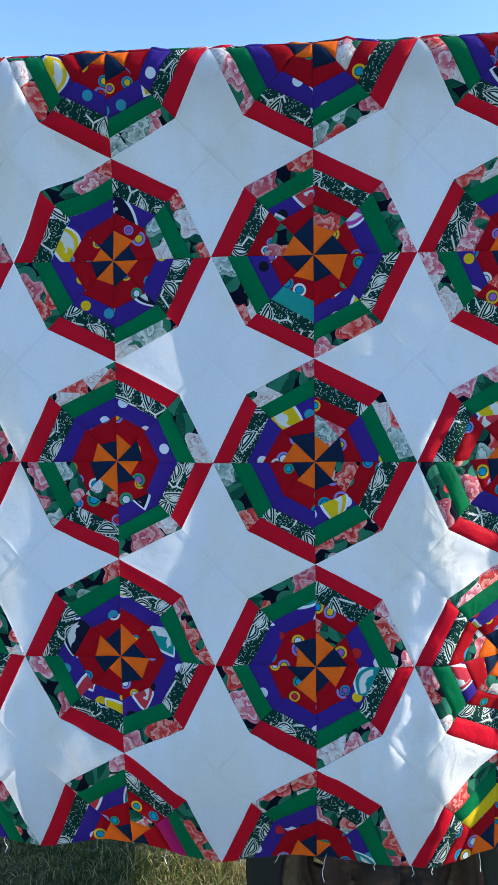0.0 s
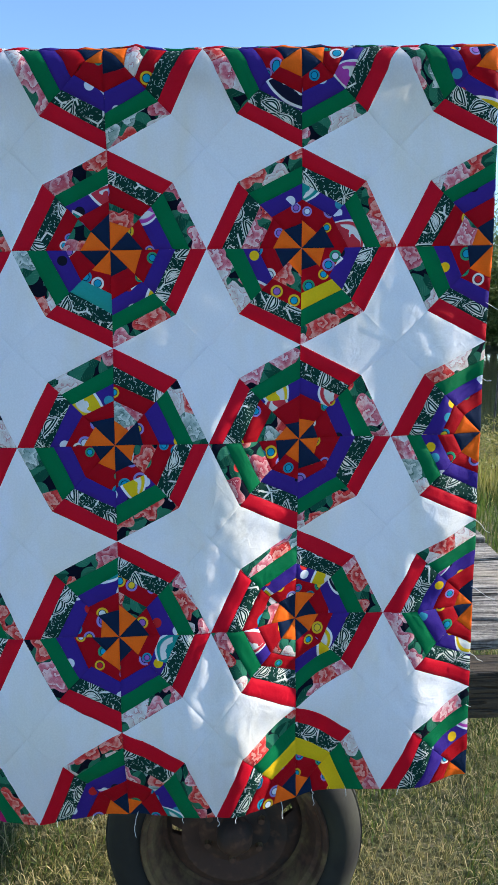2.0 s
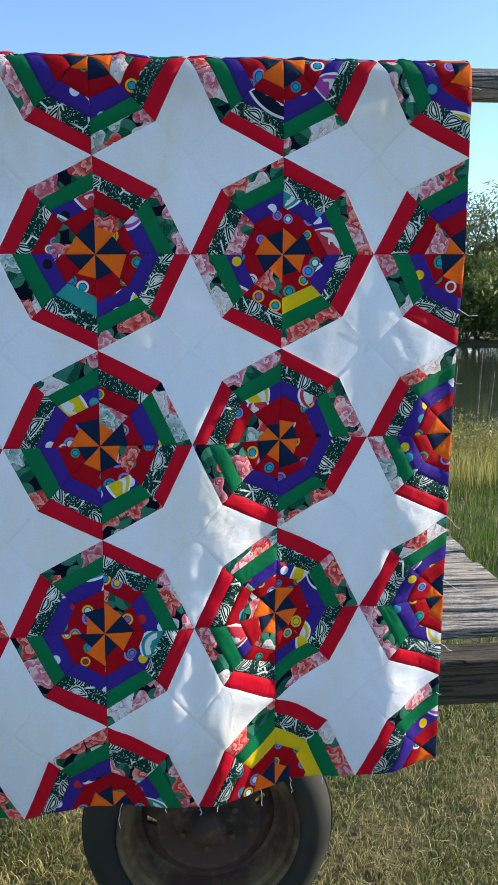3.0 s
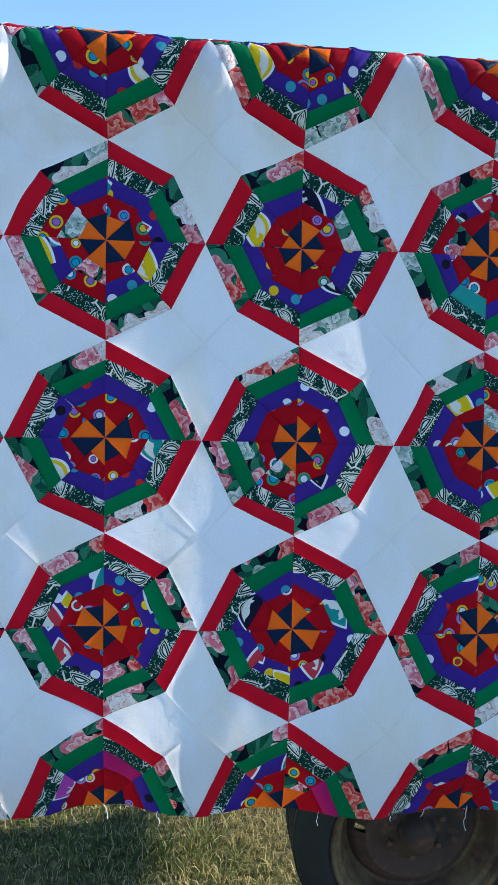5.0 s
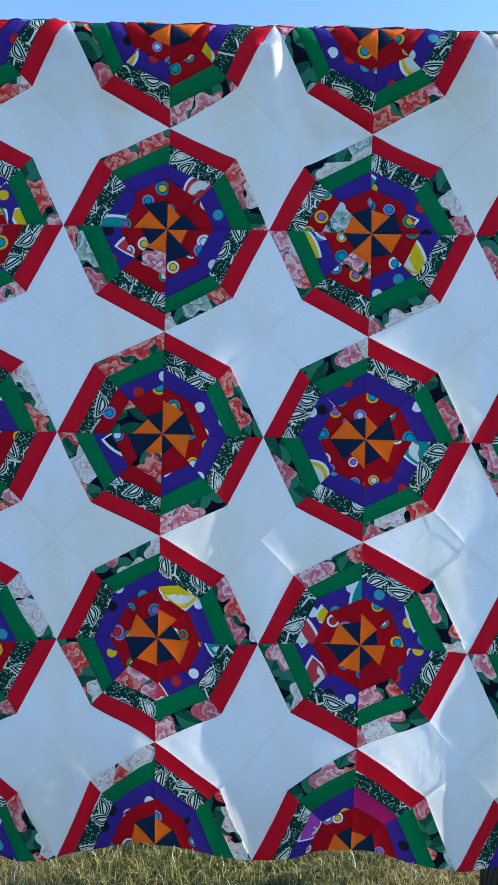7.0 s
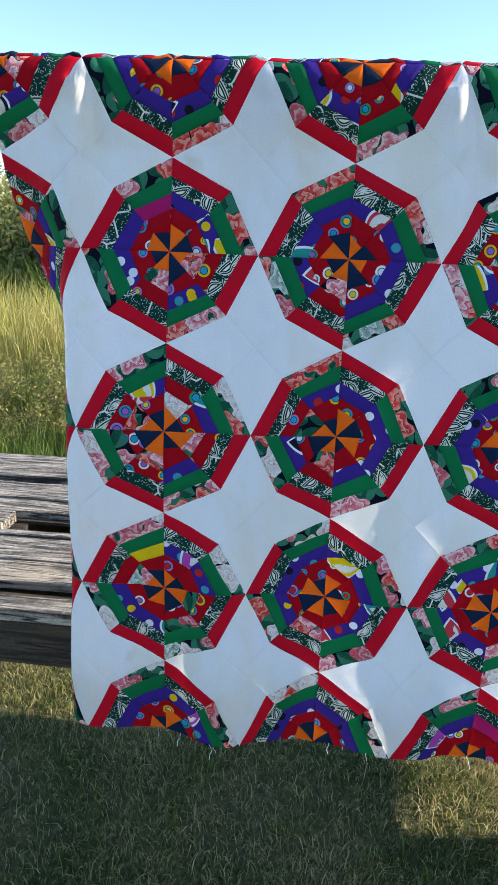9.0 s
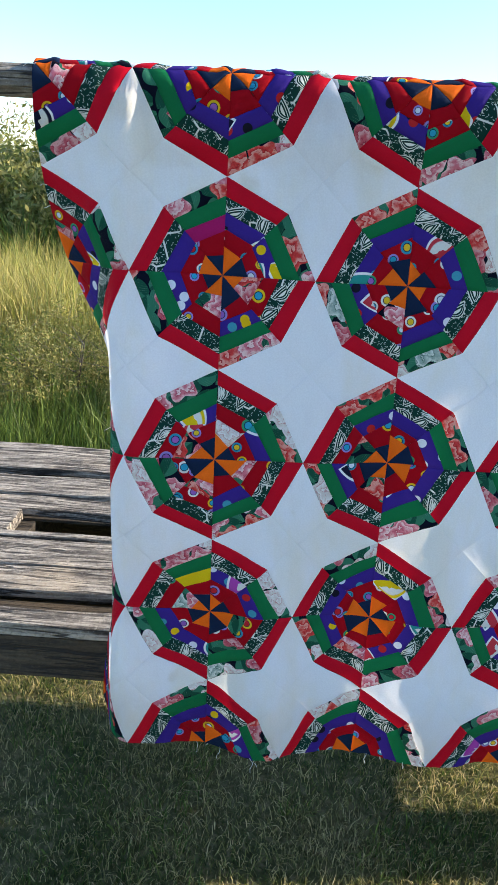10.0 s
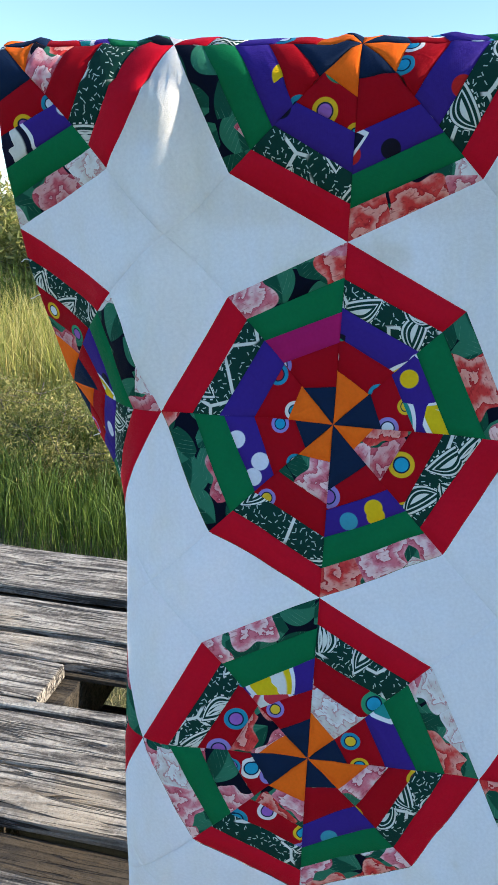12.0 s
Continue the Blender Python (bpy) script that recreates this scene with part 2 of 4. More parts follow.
def floral_cloth():
    """Near-black print crowded with pink, coral and white roses and green leaves."""
    m = Mat("rose_print", 0.65)
    v = m.shifted()
    night = (0.003, 0.005, 0.014)
    grain = m.noise(v, 75.0, 3.0)
    # leaves, pale on one half
    x, y, rnd = m.motif(v, 27.0, 0.8)
    f, side = m.lens(x, y, 0.78, 0.50, 0.3)
    leaf = m.mix(m.step(side, -0.02, 0.03), (0.008, 0.075, 0.045), (0.030, 0.17, 0.10))
    vein = m.step(m.math("ABSOLUTE", m.math("SINE", m.math("ADD", m.math("MULTIPLY", x, 16.0), m.math("MULTIPLY", m.math("ABSOLUTE", side), -22.0)))), 0.22, 0.08)
    leaf = m.mix(m.math("MULTIPLY", m.math("MULTIPLY", vein, m.step(grain, 0.45, 0.6)), 0.45), leaf, (0.16, 0.36, 0.25))
    c = m.mix(m.step(f, 1.0, 0.94), night, leaf)
    # blossoms with layered petals
    x, y, rnd = m.motif(v, 16.5, 0.95)
    r = m.math("SQRT", m.math("ADD", m.math("MULTIPLY", x, x), m.math("MULTIPLY", y, y)))
    th = m.math("ARCTAN2", y, x)
    lobes = m.math("SINE", m.math("ADD", m.math("MULTIPLY", th, 5.0), m.math("MULTIPLY", rnd[1], 6.0)))
    rel = m.math("DIVIDE", r, m.math("ADD", 0.55, m.math("MULTIPLY", lobes, 0.10)))
    kind = rnd[0]
    body = m.ramp(kind, [(0, (0.66, 0.17, 0.22)), (0.26, (0.66, 0.050, 0.045)), (0.52, (0.66, 0.60, 0.56)), (0.72, (0.30, 0.40, 0.36)), (0.82, (0.55, 0.10, 0.13))], True)
    pale = m.ramp(kind, [(0, (0.82, 0.58, 0.57)), (0.26, (0.78, 0.34, 0.28)), (0.52, (0.76, 0.74, 0.72)), (0.72, (0.62, 0.68, 0.63)), (0.82, (0.68, 0.36, 0.36))], True)
    deep = m.ramp(kind, [(0, (0.40, 0.05, 0.08)), (0.26, (0.34, 0.012, 0.02)), (0.52, (0.50, 0.16, 0.18)), (0.72, (0.05, 0.13, 0.10)), (0.82, (0.30, 0.02, 0.05))], True)
    turn = m.math("FRACT", m.math("ADD", m.math("ADD", m.math("MULTIPLY", rel, 1.7), m.math("DIVIDE", th, 6.2832)), m.math("MULTIPLY", grain, 2.2)))
    rose = m.mix(m.step(turn, 0.25, 0.9), body, pale)
    rose = m.mix(m.math("MULTIPLY", m.step(turn, 0.20, 0.02), 0.75), rose, deep)
    streak = m.step(m.noise(m.vec(v, (1, 4, 1)), 120.0, 1.0), 0.60, 0.68)
    rose = m.mix(m.math("MULTIPLY", streak, 0.5), rose, deep)
    c = m.mix(m.math("MULTIPLY", m.step(rel, 1.0, 0.96), m.math("GREATER_THAN", rnd[2], 0.12)), c, rose)
    return m.cloth(c)


M_RED = plain_cloth("crimson_cotton", RED, 0.5)
M_GREEN = plain_cloth("green_cotton", BOTTLE)
M_ORANGE = plain_cloth("orange_cotton", ORANGE)
M_NAVY = plain_cloth("navy_cotton", NAVY)
M_YELLOW = plain_cloth("yellow_cotton", (0.72, 0.50, 0.01))
M_MAGENTA = plain_cloth("magenta_cotton", (0.40, 0.012, 0.12))
M_TEAL = plain_cloth("teal_cotton", (0.03, 0.30, 0.27))
M_WHITE, M_DOT, M_BLUE, M_PAIS, M_ROSE = white_cloth(), dotted_cloth(), blue_cloth(), paisley_cloth(), floral_cloth()


def wood(name, light, dark, along=0, rough=0.85):
    """Weathered timber with grain along one of its own axes."""
    m = Mat(name, rough)
    o = m.obj()
    st = [22.0, 22.0, 22.0]
    st[along] = 2.2
    r = m.math("MULTIPLY", m.random(), 50.0)
    cmb = m.node("ShaderNodeCombineXYZ")
    for s in cmb.inputs:
        m.put(s, r)
    v = m.vec(o, tuple(st), cmb.outputs[0])
    g = m.noise(v, 2.4, 8.0, 0.62, 0.4)
    st2 = [90.0, 90.0, 90.0]
    st2[along] = 5.0
    f = m.noise(m.vec(o, tuple(st2), cmb.outputs[0]), 1.0, 4.0, 0.6)
    st3 = [26.0, 26.0, 26.0]
    st3[along] = 1.3
    g2 = m.noise(m.vec(o, tuple(st3), cmb.outputs[0]), 1.5, 2.0, 0.5, 0.6)
    st4 = [60.0, 60.0, 60.0]
    st4[along] = 2.0
    g3 = m.noise(m.vec(o, tuple(st4), cmb.outputs[0]), 1.2, 3.0, 0.55, 0.8)
    crack = m.math("MAXIMUM", m.step(m.math("ABSOLUTE", m.math("SUBTRACT", g2, 0.47)), 0.030, 0.010), m.math("MULTIPLY", m.step(g3, 0.36, 0.29), 0.9))
    grit = m.noise(o, 85.0, 6.0, 0.75)
    c = m.mix(m.step(g, 0.34, 0.66), dark, light)
    c = m.mix(m.math("MULTIPLY", m.step(grit, 0.5, 0.62), 0.4), c, tuple(v * 0.35 for v in dark))
    c = m.mix(m.math("MULTIPLY", m.step(grit, 0.46, 0.36), 0.35), c, tuple(min(1, v * 1.35) for v in light))
    c = m.mix(m.math("MULTIPLY", m.step(f, 0.52, 0.66), 0.45), c, tuple(v * 0.45 for v in dark))
    c = m.mix(m.math("MULTIPLY", m.step(m.noise(o, 3.0, 3.0), 0.52, 0.7), 0.5), c, tuple(a * b for a, b in zip(light, (1.1, 1.0, 0.85))))
    c = m.mix(m.math("MULTIPLY", crack, 0.85), c, (0.02, 0.017, 0.014))
    m.color(c)
    h = m.math("SUBTRACT", m.math("ADD", m.math("ADD", g, m.math("MULTIPLY", f, 0.5)), m.math("MULTIPLY", grit, 0.25)), m.math("MULTIPLY", crack, 1.3))
    m.bump(h, 1.0, 0.014)
    return m.m


M_PLANK = wood("weathered_plank", (0.55, 0.495, 0.41), (0.075, 0.062, 0.05))
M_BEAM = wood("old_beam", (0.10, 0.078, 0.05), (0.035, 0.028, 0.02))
M_RAIL = wood("rail_timber", (0.36, 0.33, 0.28), (0.19, 0.16, 0.125), 0, 0.75)
M_POST = wood("post_timber", (0.25, 0.21, 0.16), (0.10, 0.085, 0.065), 2)


def rubber():
    m = Mat("old_rubber", 0.8)
    f = m.noise(m.obj(), 6.0, 4.0)
    c = m.mix(m.step(f, 0.4, 0.7), (0.010, 0.010, 0.009), (0.026, 0.027, 0.018))
    m.color(c)
    m.bump(m.noise(m.obj(), 45.0, 4.0), 0.3, 0.003)
    return m.m


def rust(name, paint):
    m = Mat(name, 0.85, 0.0)
    f = m.noise(m.obj(), 7.0, 6.0, 0.65)
    g = m.noise(m.obj(), 30.0, 4.0)
    c = m.mix(m.step(f, 0.38, 0.58), paint, (0.058, 0.028, 0.016))
    c = m.mix(m.math("MULTIPLY", m.step(g, 0.5, 0.7), 0.6), c, (0.13, 0.062, 0.036))
    m.color(c)
    m.bump(m.math("ADD", f, g), 0.4, 0.002)
    return m.m


M_TYRE, M_RUST, M_RIM = rubber(), rust("rusty_steel", (0.026, 0.019, 0.015)), rust("rusty_painted_rim", (0.15, 0.105, 0.045))


def leafy(name, cols, rough=0.55, through=0.35):
    """Leaf or blade colour that varies from piece to piece, with light let through."""
    m = Mat(name, rough)
    isl = m.node("ShaderNodeNewGeometry").outputs["Random Per Island"]
    c = m.ramp(isl, cols)
    c = m.mix(m.math("MULTIPLY", m.step(m.noise(m.geo(), 1.3, 3.0), 0.42, 0.65), 0.45), c, tuple(v * 0.75 for v in cols[-1][1]))
    m.color(c)
    tr = m.node("ShaderNodeBsdfTranslucent")
    m.put(tr.inputs["Color"], c)
    mx = m.node("ShaderNodeMixShader", Fac=through)
    m.t.links.new(m.b.outputs[0], mx.inputs[1])
    m.t.links.new(tr.outputs[0], mx.inputs[2])
    m.t.links.new(mx.outputs[0], m.t.nodes["Material Output"].inputs[0])
    return m.m


M_LAWN = leafy("short_grass", [(0, (0.014, 0.038, 0.004)), (0.36, (0.075, 0.13, 0.016)), (0.64, (0.30, 0.29, 0.08)), (1, (0.74, 0.60, 0.32))])
M_TALL = leafy("tall_dry_grass", [(0, (0.21, 0.27, 0.045)), (0.5, (0.44, 0.42, 0.10)), (1, (0.60, 0.50, 0.20))])
M_WEED = leafy("green_weeds", [(0, (0.03, 0.075, 0.010)), (0.6, (0.09, 0.16, 0.024)), (1, (0.22, 0.29, 0.055))])
M_BUSH = leafy("willow_leaves", [(0, (0.10, 0.14, 0.025)), (0.6, (0.22, 0.24, 0.06)), (1, (0.38, 0.34, 0.12))])
M_SHRUB = leafy("dry_shrub_leaves", [(0, (0.10, 0.14, 0.025)), (0.5, (0.24, 0.25, 0.055)), (1, (0.44, 0.36, 0.13))])
M_FAR = leafy("far_leaves", [(0, (0.06, 0.11, 0.02)), (0.6, (0.14, 0.20, 0.04)), (1, (0.26, 0.27, 0.08))])


def bark():
    m = Mat("bark", 0.9)
    f = m.noise(m.vec(m.obj(), (14, 14, 3)), 1.5, 5.0)
    m.color(m.mix(f, (0.05, 0.04, 0.032), (0.17, 0.145, 0.12)))
    m.bump(f, 0.6, 0.01)
    return m.m


def soil():
    m = Mat("dry_turf", 0.95)
    p = m.geo()
    f, g = m.noise(p, 1.1, 5.0, 0.6), m.noise(p, 26.0, 5.0, 0.7)
    c = m.mix(m.step(f, 0.35, 0.65), (0.075, 0.090, 0.026), (0.16, 0.14, 0.058))
    c = m.mix(m.math("MULTIPLY", m.step(g, 0.45, 0.7), 0.7), c, (0.36, 0.29, 0.16))
    c = m.mix(m.math("MULTIPLY", m.step(g, 0.45, 0.25), 0.8), c, (0.03, 0.032, 0.015))
    m.color(c)
    m.bump(g, 0.7, 0.02)
    return m.m


def pond():
    m = Mat("pond_water", 0.06)
    m.color((0.035, 0.045, 0.028))
    m.put(m.b.inputs["IOR"], 1.33)
    m.bump(m.noise(m.vec(m.geo(), (1, 2.2, 1)), 3.0, 3.0), 0.12, 0.02)
    return m.m


def plain(name, a, b, scale=4.0, rough=0.9):
    m = Mat(name, rough)
    m.color(m.mix(m.noise(m.geo(), scale, 4.0), a, b))
    return m.m


M_BARK, M_SOIL, M_WATER = bark(), soil(), pond()
M_THREAD = plain("white_thread", (0.75, 0.74, 0.7), (0.82, 0.81, 0.79), 200.0)
# distance haze is put into the colour: blue-grey in place of leaf green
M_HILL = plain("haze_tinted_woods", (0.16, 0.20, 0.22), (0.22, 0.26, 0.28), 0.05)


# ---------------------------------------------------------------- building helpers
def mesh_of(name, verts, faces, mat, smooth=False):
    me = bpy.data.meshes.new(name)
    me.from_pydata(verts, [], faces)
    if smooth:
        me.shade_smooth()
    me.materials.append(mat)
    return me


def part(name, bm, mat, parent=None, label="", smooth=False, bevel=0.0):
    """Links a bmesh as one mesh object, under a thing or a part."""
    if bevel:
        bmesh.ops.bevel(bm, geom=bm.edges[:], offset=bevel, segments=2, affect="EDGES", profile=0.6)
    bmesh.ops.recalc_face_normals(bm, faces=bm.faces[:])
    me = bpy.data.meshes.new(name)
    bm.to_mesh(me)
    bm.free()
    me.materials.append(mat)
    if smooth:
        me.shade_smooth()
        me.set_sharp_from_angle(angle=radians(40))
    ob = new(name, me)
    if parent:
        ob.parent = parent
    if label:
        tagged(ob, label)
    return ob


def box(x0, x1, y0, y1, z0, z1, cuts=0, rough=0.0, seed=0):
    """A block; with cuts along x and uneven edges when rough is given."""
    bm = bmesh.new()
    bmesh.ops.create_cube(bm, size=1)
    for v in bm.verts:
        v.co = Vector(((x0 + x1) / 2 + v.co.x * (x1 - x0), (y0 + y1) / 2 + v.co.y * (y1 - y0), (z0 + z1) / 2 + v.co.z * (z1 - z0)))
    if cuts:
        bmesh.ops.subdivide_edges(bm, edges=[e for e in bm.edges if abs(e.verts[0].co.x - e.verts[1].co.x) > 1e-4], cuts=cuts)
    if rough:
        for v in bm.verts:
            n = noise.noise_vector((v.co.x * 3.1 + seed * 7.3, v.co.y * 9 + seed, v.co.z * 9))
            v.co += Vector((n.x * rough * 0.6, n.y * rough, n.z * rough * 0.7))
    return bm


def lathe(profile, n=64, axis="Y"):
    """A body of revolution round the y axis from (radius, y) pairs."""
    bm = bmesh.new()
    rings = []
    for k in range(n):
        a = 2 * math.pi * k / n
        rings.append([bm.verts.new((r * math.cos(a), y, r * math.sin(a))) for r, y in profile])
    for k in range(n):
        a, b = rings[k], rings[(k + 1) % n]
        for i in range(len(profile) - 1):
            bm.faces.new((a[i], a[i + 1], b[i + 1], b[i]))
    return bm


# ---------------------------------------------------------------- ground, pond, distance
def height(x, y):
    """Gentle swells; a bank behind the wagon to one side, a dip for the pond on the other."""
    d = math.hypot(x - 1.3, y - 0.3)
    h = 0.012 * noise.noise((x * 2.3, y * 2.3, 0)) + min(1, d / 12) * 0.10 * noise.noise((x * 0.25, y * 0.25, 3))
    t = min(1, max(0, (y - 6) / 5)) * min(1, max(0, (x + 0.2 * y - 1.5) / 2.5))
    h -= 0.55 * t * t * (3 - 2 * t) * (1 if y < 46 else max(0, 1 - (y - 46) / 4))
    return h


def ground():
    xs = sorted({round(v, 3) for v in [*np.linspace(-2, 5, 80), *np.linspace(-24, 26, 60), *np.geomspace(26, 900, 14), *(-np.geomspace(24, 900, 14))]})
    ys = sorted({round(v, 3) for v in [*np.linspace(-2, 4, 70), *np.linspace(-14, 60, 90), *np.geomspace(60, 1500, 14), *(-np.geomspace(14, 300, 8))]})
    verts = [(x, y, height(x, y)) for y in ys for x in xs]
    n = len(xs)
    faces = [(j * n + i, j * n + i + 1, (j + 1) * n + i + 1, (j + 1) * n + i) for j in range(len(ys) - 1) for i in range(n - 1)]
    ob = new("ground", mesh_of("ground", verts, faces, M_SOIL, True))
    return tagged(ob, "mown dry grassland with green and straw patches", "ground", kind="structure")


ground()
bm = bmesh.new()
bmesh.ops.create_grid(bm, x_segments=2, y_segments=2, size=1, matrix=Matrix.Translation((26, 28, -0.30)) @ Matrix.Diagonal((32, 21, 1, 1)))
tagged(part("water", bm, M_WATER), "still brown-green pond reflecting the sky", "pond", kind="structure")


def blades(name, mat, area, count, size, width, label, seed, lean=0.5, keep=None, base=0.0):
    """Very many bent, tapering grass blades over a stretch of ground, in one mesh."""
    rng = np.random.default_rng(seed)
    x0, x1, y0, y1 = area
    verts, faces = [], []
    made = 0
    while made < count:
        x, y = rng.uniform(x0, x1), rng.uniform(y0, y1)
        patch = noise.noise((x * 1.7, y * 1.7, seed)) * 0.5 + 0.5
        made += 1
        if (keep and not keep(x, y)) or rng.random() > 0.35 + 0.75 * patch:
            continue
        h = rng.uniform(*size) * (0.6 + 0.7 * patch)
        a, l = rng.uniform(0, 2 * math.pi), rng.uniform(0.1, 1) * lean
        dx, dy = math.cos(a), math.sin(a)
        w = rng.uniform(0.6, 1.3) * width
        z = height(x, y) + base
        b = rng.uniform(0, math.pi)
        px, py = math.cos(b) * w, math.sin(b) * w
        i = len(verts)
        verts += [(x - px, y - py, z - 0.01), (x + px, y + py, z - 0.01),
                  (x + dx * l * h * 0.35 + px * 0.7, y + dy * l * h * 0.35 + py * 0.7, z + h * 0.6), (x + dx * l * h * 0.35 - px * 0.7, y + dy * l * h * 0.35 - py * 0.7, z + h * 0.6),
                  (x + dx * l * h, y + dy * l * h, z + h * (1 - 0.25 * l))]
        faces += [(i, i + 1, i + 2, i + 3), (i + 3, i + 2, i + 4)]
    ob = new(name, mesh_of(name, verts, faces, mat))
    return tagged(ob, label, "grass", kind="stuff")


blades("grass", M_LAWN, (-1.6, 4.4, -0.5, 3.2), 230000, (0.02, 0.068), 0.0021, "short dry grass, green and straw mixed", 3, 1.7)
blades("grass", M_WEED, (-1.6, 4.4, -0.3, 3.2), 36000, (0.04, 0.095), 0.0027, "taller green tufts in the mown grass", 13, 1.3,
       lambda x, y: noise.noise((x * 2.6, y * 2.6, 44)) > 0.12)
blades("grass", M_LAWN, (-6, 9, -6.5, -0.45), 50000, (0.05, 0.11), 0.006, "mown meadow grass in front of the wagon", 14, 1.6)
blades("grass", M_LAWN, (4.3, 9, -0.5, 3.3), 16000, (0.05, 0.11), 0.006, "mown meadow grass beside the wagon", 15, 1.6)
blades("grass", M_LAWN, (-7, -1.5, -0.5, 3.3), 18000, (0.05, 0.11), 0.006, "mown meadow grass along the wagon", 16, 1.6)
blades("grass", M_LAWN, (-6, 9, 3.2, 9), 30000, (0.06, 0.16), 0.004, "meadow grass behind the wagon", 4, 0.8)


# ---------------------------------------------------------------- wagon
DECK = 1.18
HUB, WHEEL = Vector((2.0, 0.60, 0.400)), 1.073


def wagon():
    w = tagged(new("hay_wagon"), "old hay wagon with weathered grey plank deck and a broken board", "wagon")
    w.location = (0, 0, 0)
    planks = [(0.325, 0.396, 2.99), (0.405, 0.468, 2.97), (0.478, 0.632, 2.98), (0.640, 0.674, 2.95), (0.862, 0.965, 2.93), (0.985, 1.15, 2.95), (1.20, 1.48, 2.97)]
    for i, (y0, y1, xe) in enumerate(planks):
        ob = part("plank", box(-3.2, xe, y0, y1, DECK - 0.030 - 0.006 * ((i * 5) % 3), DECK - 0.006 * ((i * 5) % 3), 90, 0.012, i), M_PLANK, w, bevel=0.006)
    # the board that has rotted away but for a stub
    part("broken_plank", box(-3.2, -0.37, 0.690, 0.845, DECK - 0.045, DECK - 0.004, 24, 0.014, 21), M_PLANK, w, "rotten plank snapped off to a splintered stub", bevel=0.004)
    part("broken_plank", box(0.75, 2.94, 0.690, 0.845, DECK - 0.045, DECK - 0.004, 24, 0.012, 22), M_PLANK, w, bevel=0.004)
    part("edge_board", box(-3.2, 2.3, 0.108, 0.182, DECK, DECK + 0.038, 40, 0.006, 9), M_PLANK, w, bevel=0.004)
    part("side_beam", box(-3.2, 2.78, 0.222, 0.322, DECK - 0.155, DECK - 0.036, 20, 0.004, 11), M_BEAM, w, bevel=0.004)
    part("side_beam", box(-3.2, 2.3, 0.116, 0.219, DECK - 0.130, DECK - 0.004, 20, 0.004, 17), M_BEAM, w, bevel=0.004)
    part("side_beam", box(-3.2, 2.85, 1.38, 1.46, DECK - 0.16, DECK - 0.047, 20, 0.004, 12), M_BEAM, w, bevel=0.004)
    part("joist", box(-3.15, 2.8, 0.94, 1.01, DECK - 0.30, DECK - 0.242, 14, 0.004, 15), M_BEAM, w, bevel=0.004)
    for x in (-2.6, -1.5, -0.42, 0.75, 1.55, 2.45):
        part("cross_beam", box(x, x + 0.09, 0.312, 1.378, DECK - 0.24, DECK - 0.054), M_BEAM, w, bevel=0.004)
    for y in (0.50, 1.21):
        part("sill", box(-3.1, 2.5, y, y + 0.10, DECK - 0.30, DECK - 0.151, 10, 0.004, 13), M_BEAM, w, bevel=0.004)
    # thin strips added under the plank gaps to keep light from leaking through
    for y0, y1 in ((0.664, 0.696), (0.848, 0.870), (0.955, 0.995), (1.135, 1.215)):
        part("batten", box(-3.1, 2.9, y0, y1, DECK - 0.0535, DECK - 0.043), M_BEAM, w)
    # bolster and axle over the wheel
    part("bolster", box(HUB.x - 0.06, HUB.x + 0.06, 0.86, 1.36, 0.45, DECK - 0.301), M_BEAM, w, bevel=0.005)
    bm = bmesh.new()
    bmesh.ops.create_cone(bm, segments=20, radius1=0.035, radius2=0.035, depth=0.75, cap_ends=True, matrix=Matrix.Translation((HUB.x, 1.03, HUB.z)) @ pose(0, 0, 0, 90))
    part("axle", bm, M_RUST, w, "rusty steel axle", True)
    bm = box(HUB.x - 0.05, HUB.x + 0.05, 0.86, 1.36, HUB.z + 0.03, 0.455)
    part("axle_block", bm, M_RUST, w, bevel=0.004)
    # rail and its stakes
    bm = bmesh.new()
    bmesh.ops.create_cone(bm, segments=8, radius1=0.0305, radius2=0.0305, depth=7.0, cap_ends=True, matrix=Matrix.Translation((0.6, 0.046, 2.456)) @ pose(0, 0, 0, 0, 90) @ pose(0, 0, 0, 0, 0, 22.5))
    bmesh.ops.subdivide_edges(bm, edges=[e for e in bm.edges if abs(e.verts[0].co.x - e.verts[1].co.x) > 1], cuts=40)
    for v in bm.verts:
        v.co += 0.0022 * noise.noise_vector(v.co * 4)
    rail = part("rail", bm, M_RAIL, w, "weathered grey timber rail", bevel=0.003)
    for x in (0.55, 1.75, -2.4):
        part("stake", box(x, x + 0.07, 0.078, 0.140, DECK + 0.036, 2.49), M_POST, w, bevel=0.004)
    # wheel
    prof = [(0.262, 0.0), (0.285, -0.022), (0.318, -0.03), (0.342, -0.02), (0.365, 0.0), (0.372, 0.03), (0.373, 0.16), (0.360, 0.19), (0.31, 0.21), (0.262, 0.18), (0.262, 0.0)]
    tyre = part("tyre", lathe(prof, 96), M_TYRE, w, "cracked bald black tyre", True)
    tyre.location, tyre.scale = HUB, (WHEEL,) * 3
    for dy in (0.035, 0.065, 0.095, 0.125, 0.155):
        g = part("tread_rib", lathe([(0.366, dy - 0.011), (0.3755, dy - 0.009), (0.3755, dy + 0.009), (0.366, dy + 0.011)], 96), M_TYRE, tyre, smooth=True)
    rim = part("rim", lathe([(0.262, 0.02), (0.272, -0.012), (0.266, -0.02), (0.256, -0.014), (0.252, 0.005), (0.238, 0.012), (0.232, 0.03), (0.215, 0.075), (0.20, 0.078), (0.20, 0.09), (0.262, 0.09)], 72), M_RIM, w, "rusty painted steel rim", True)
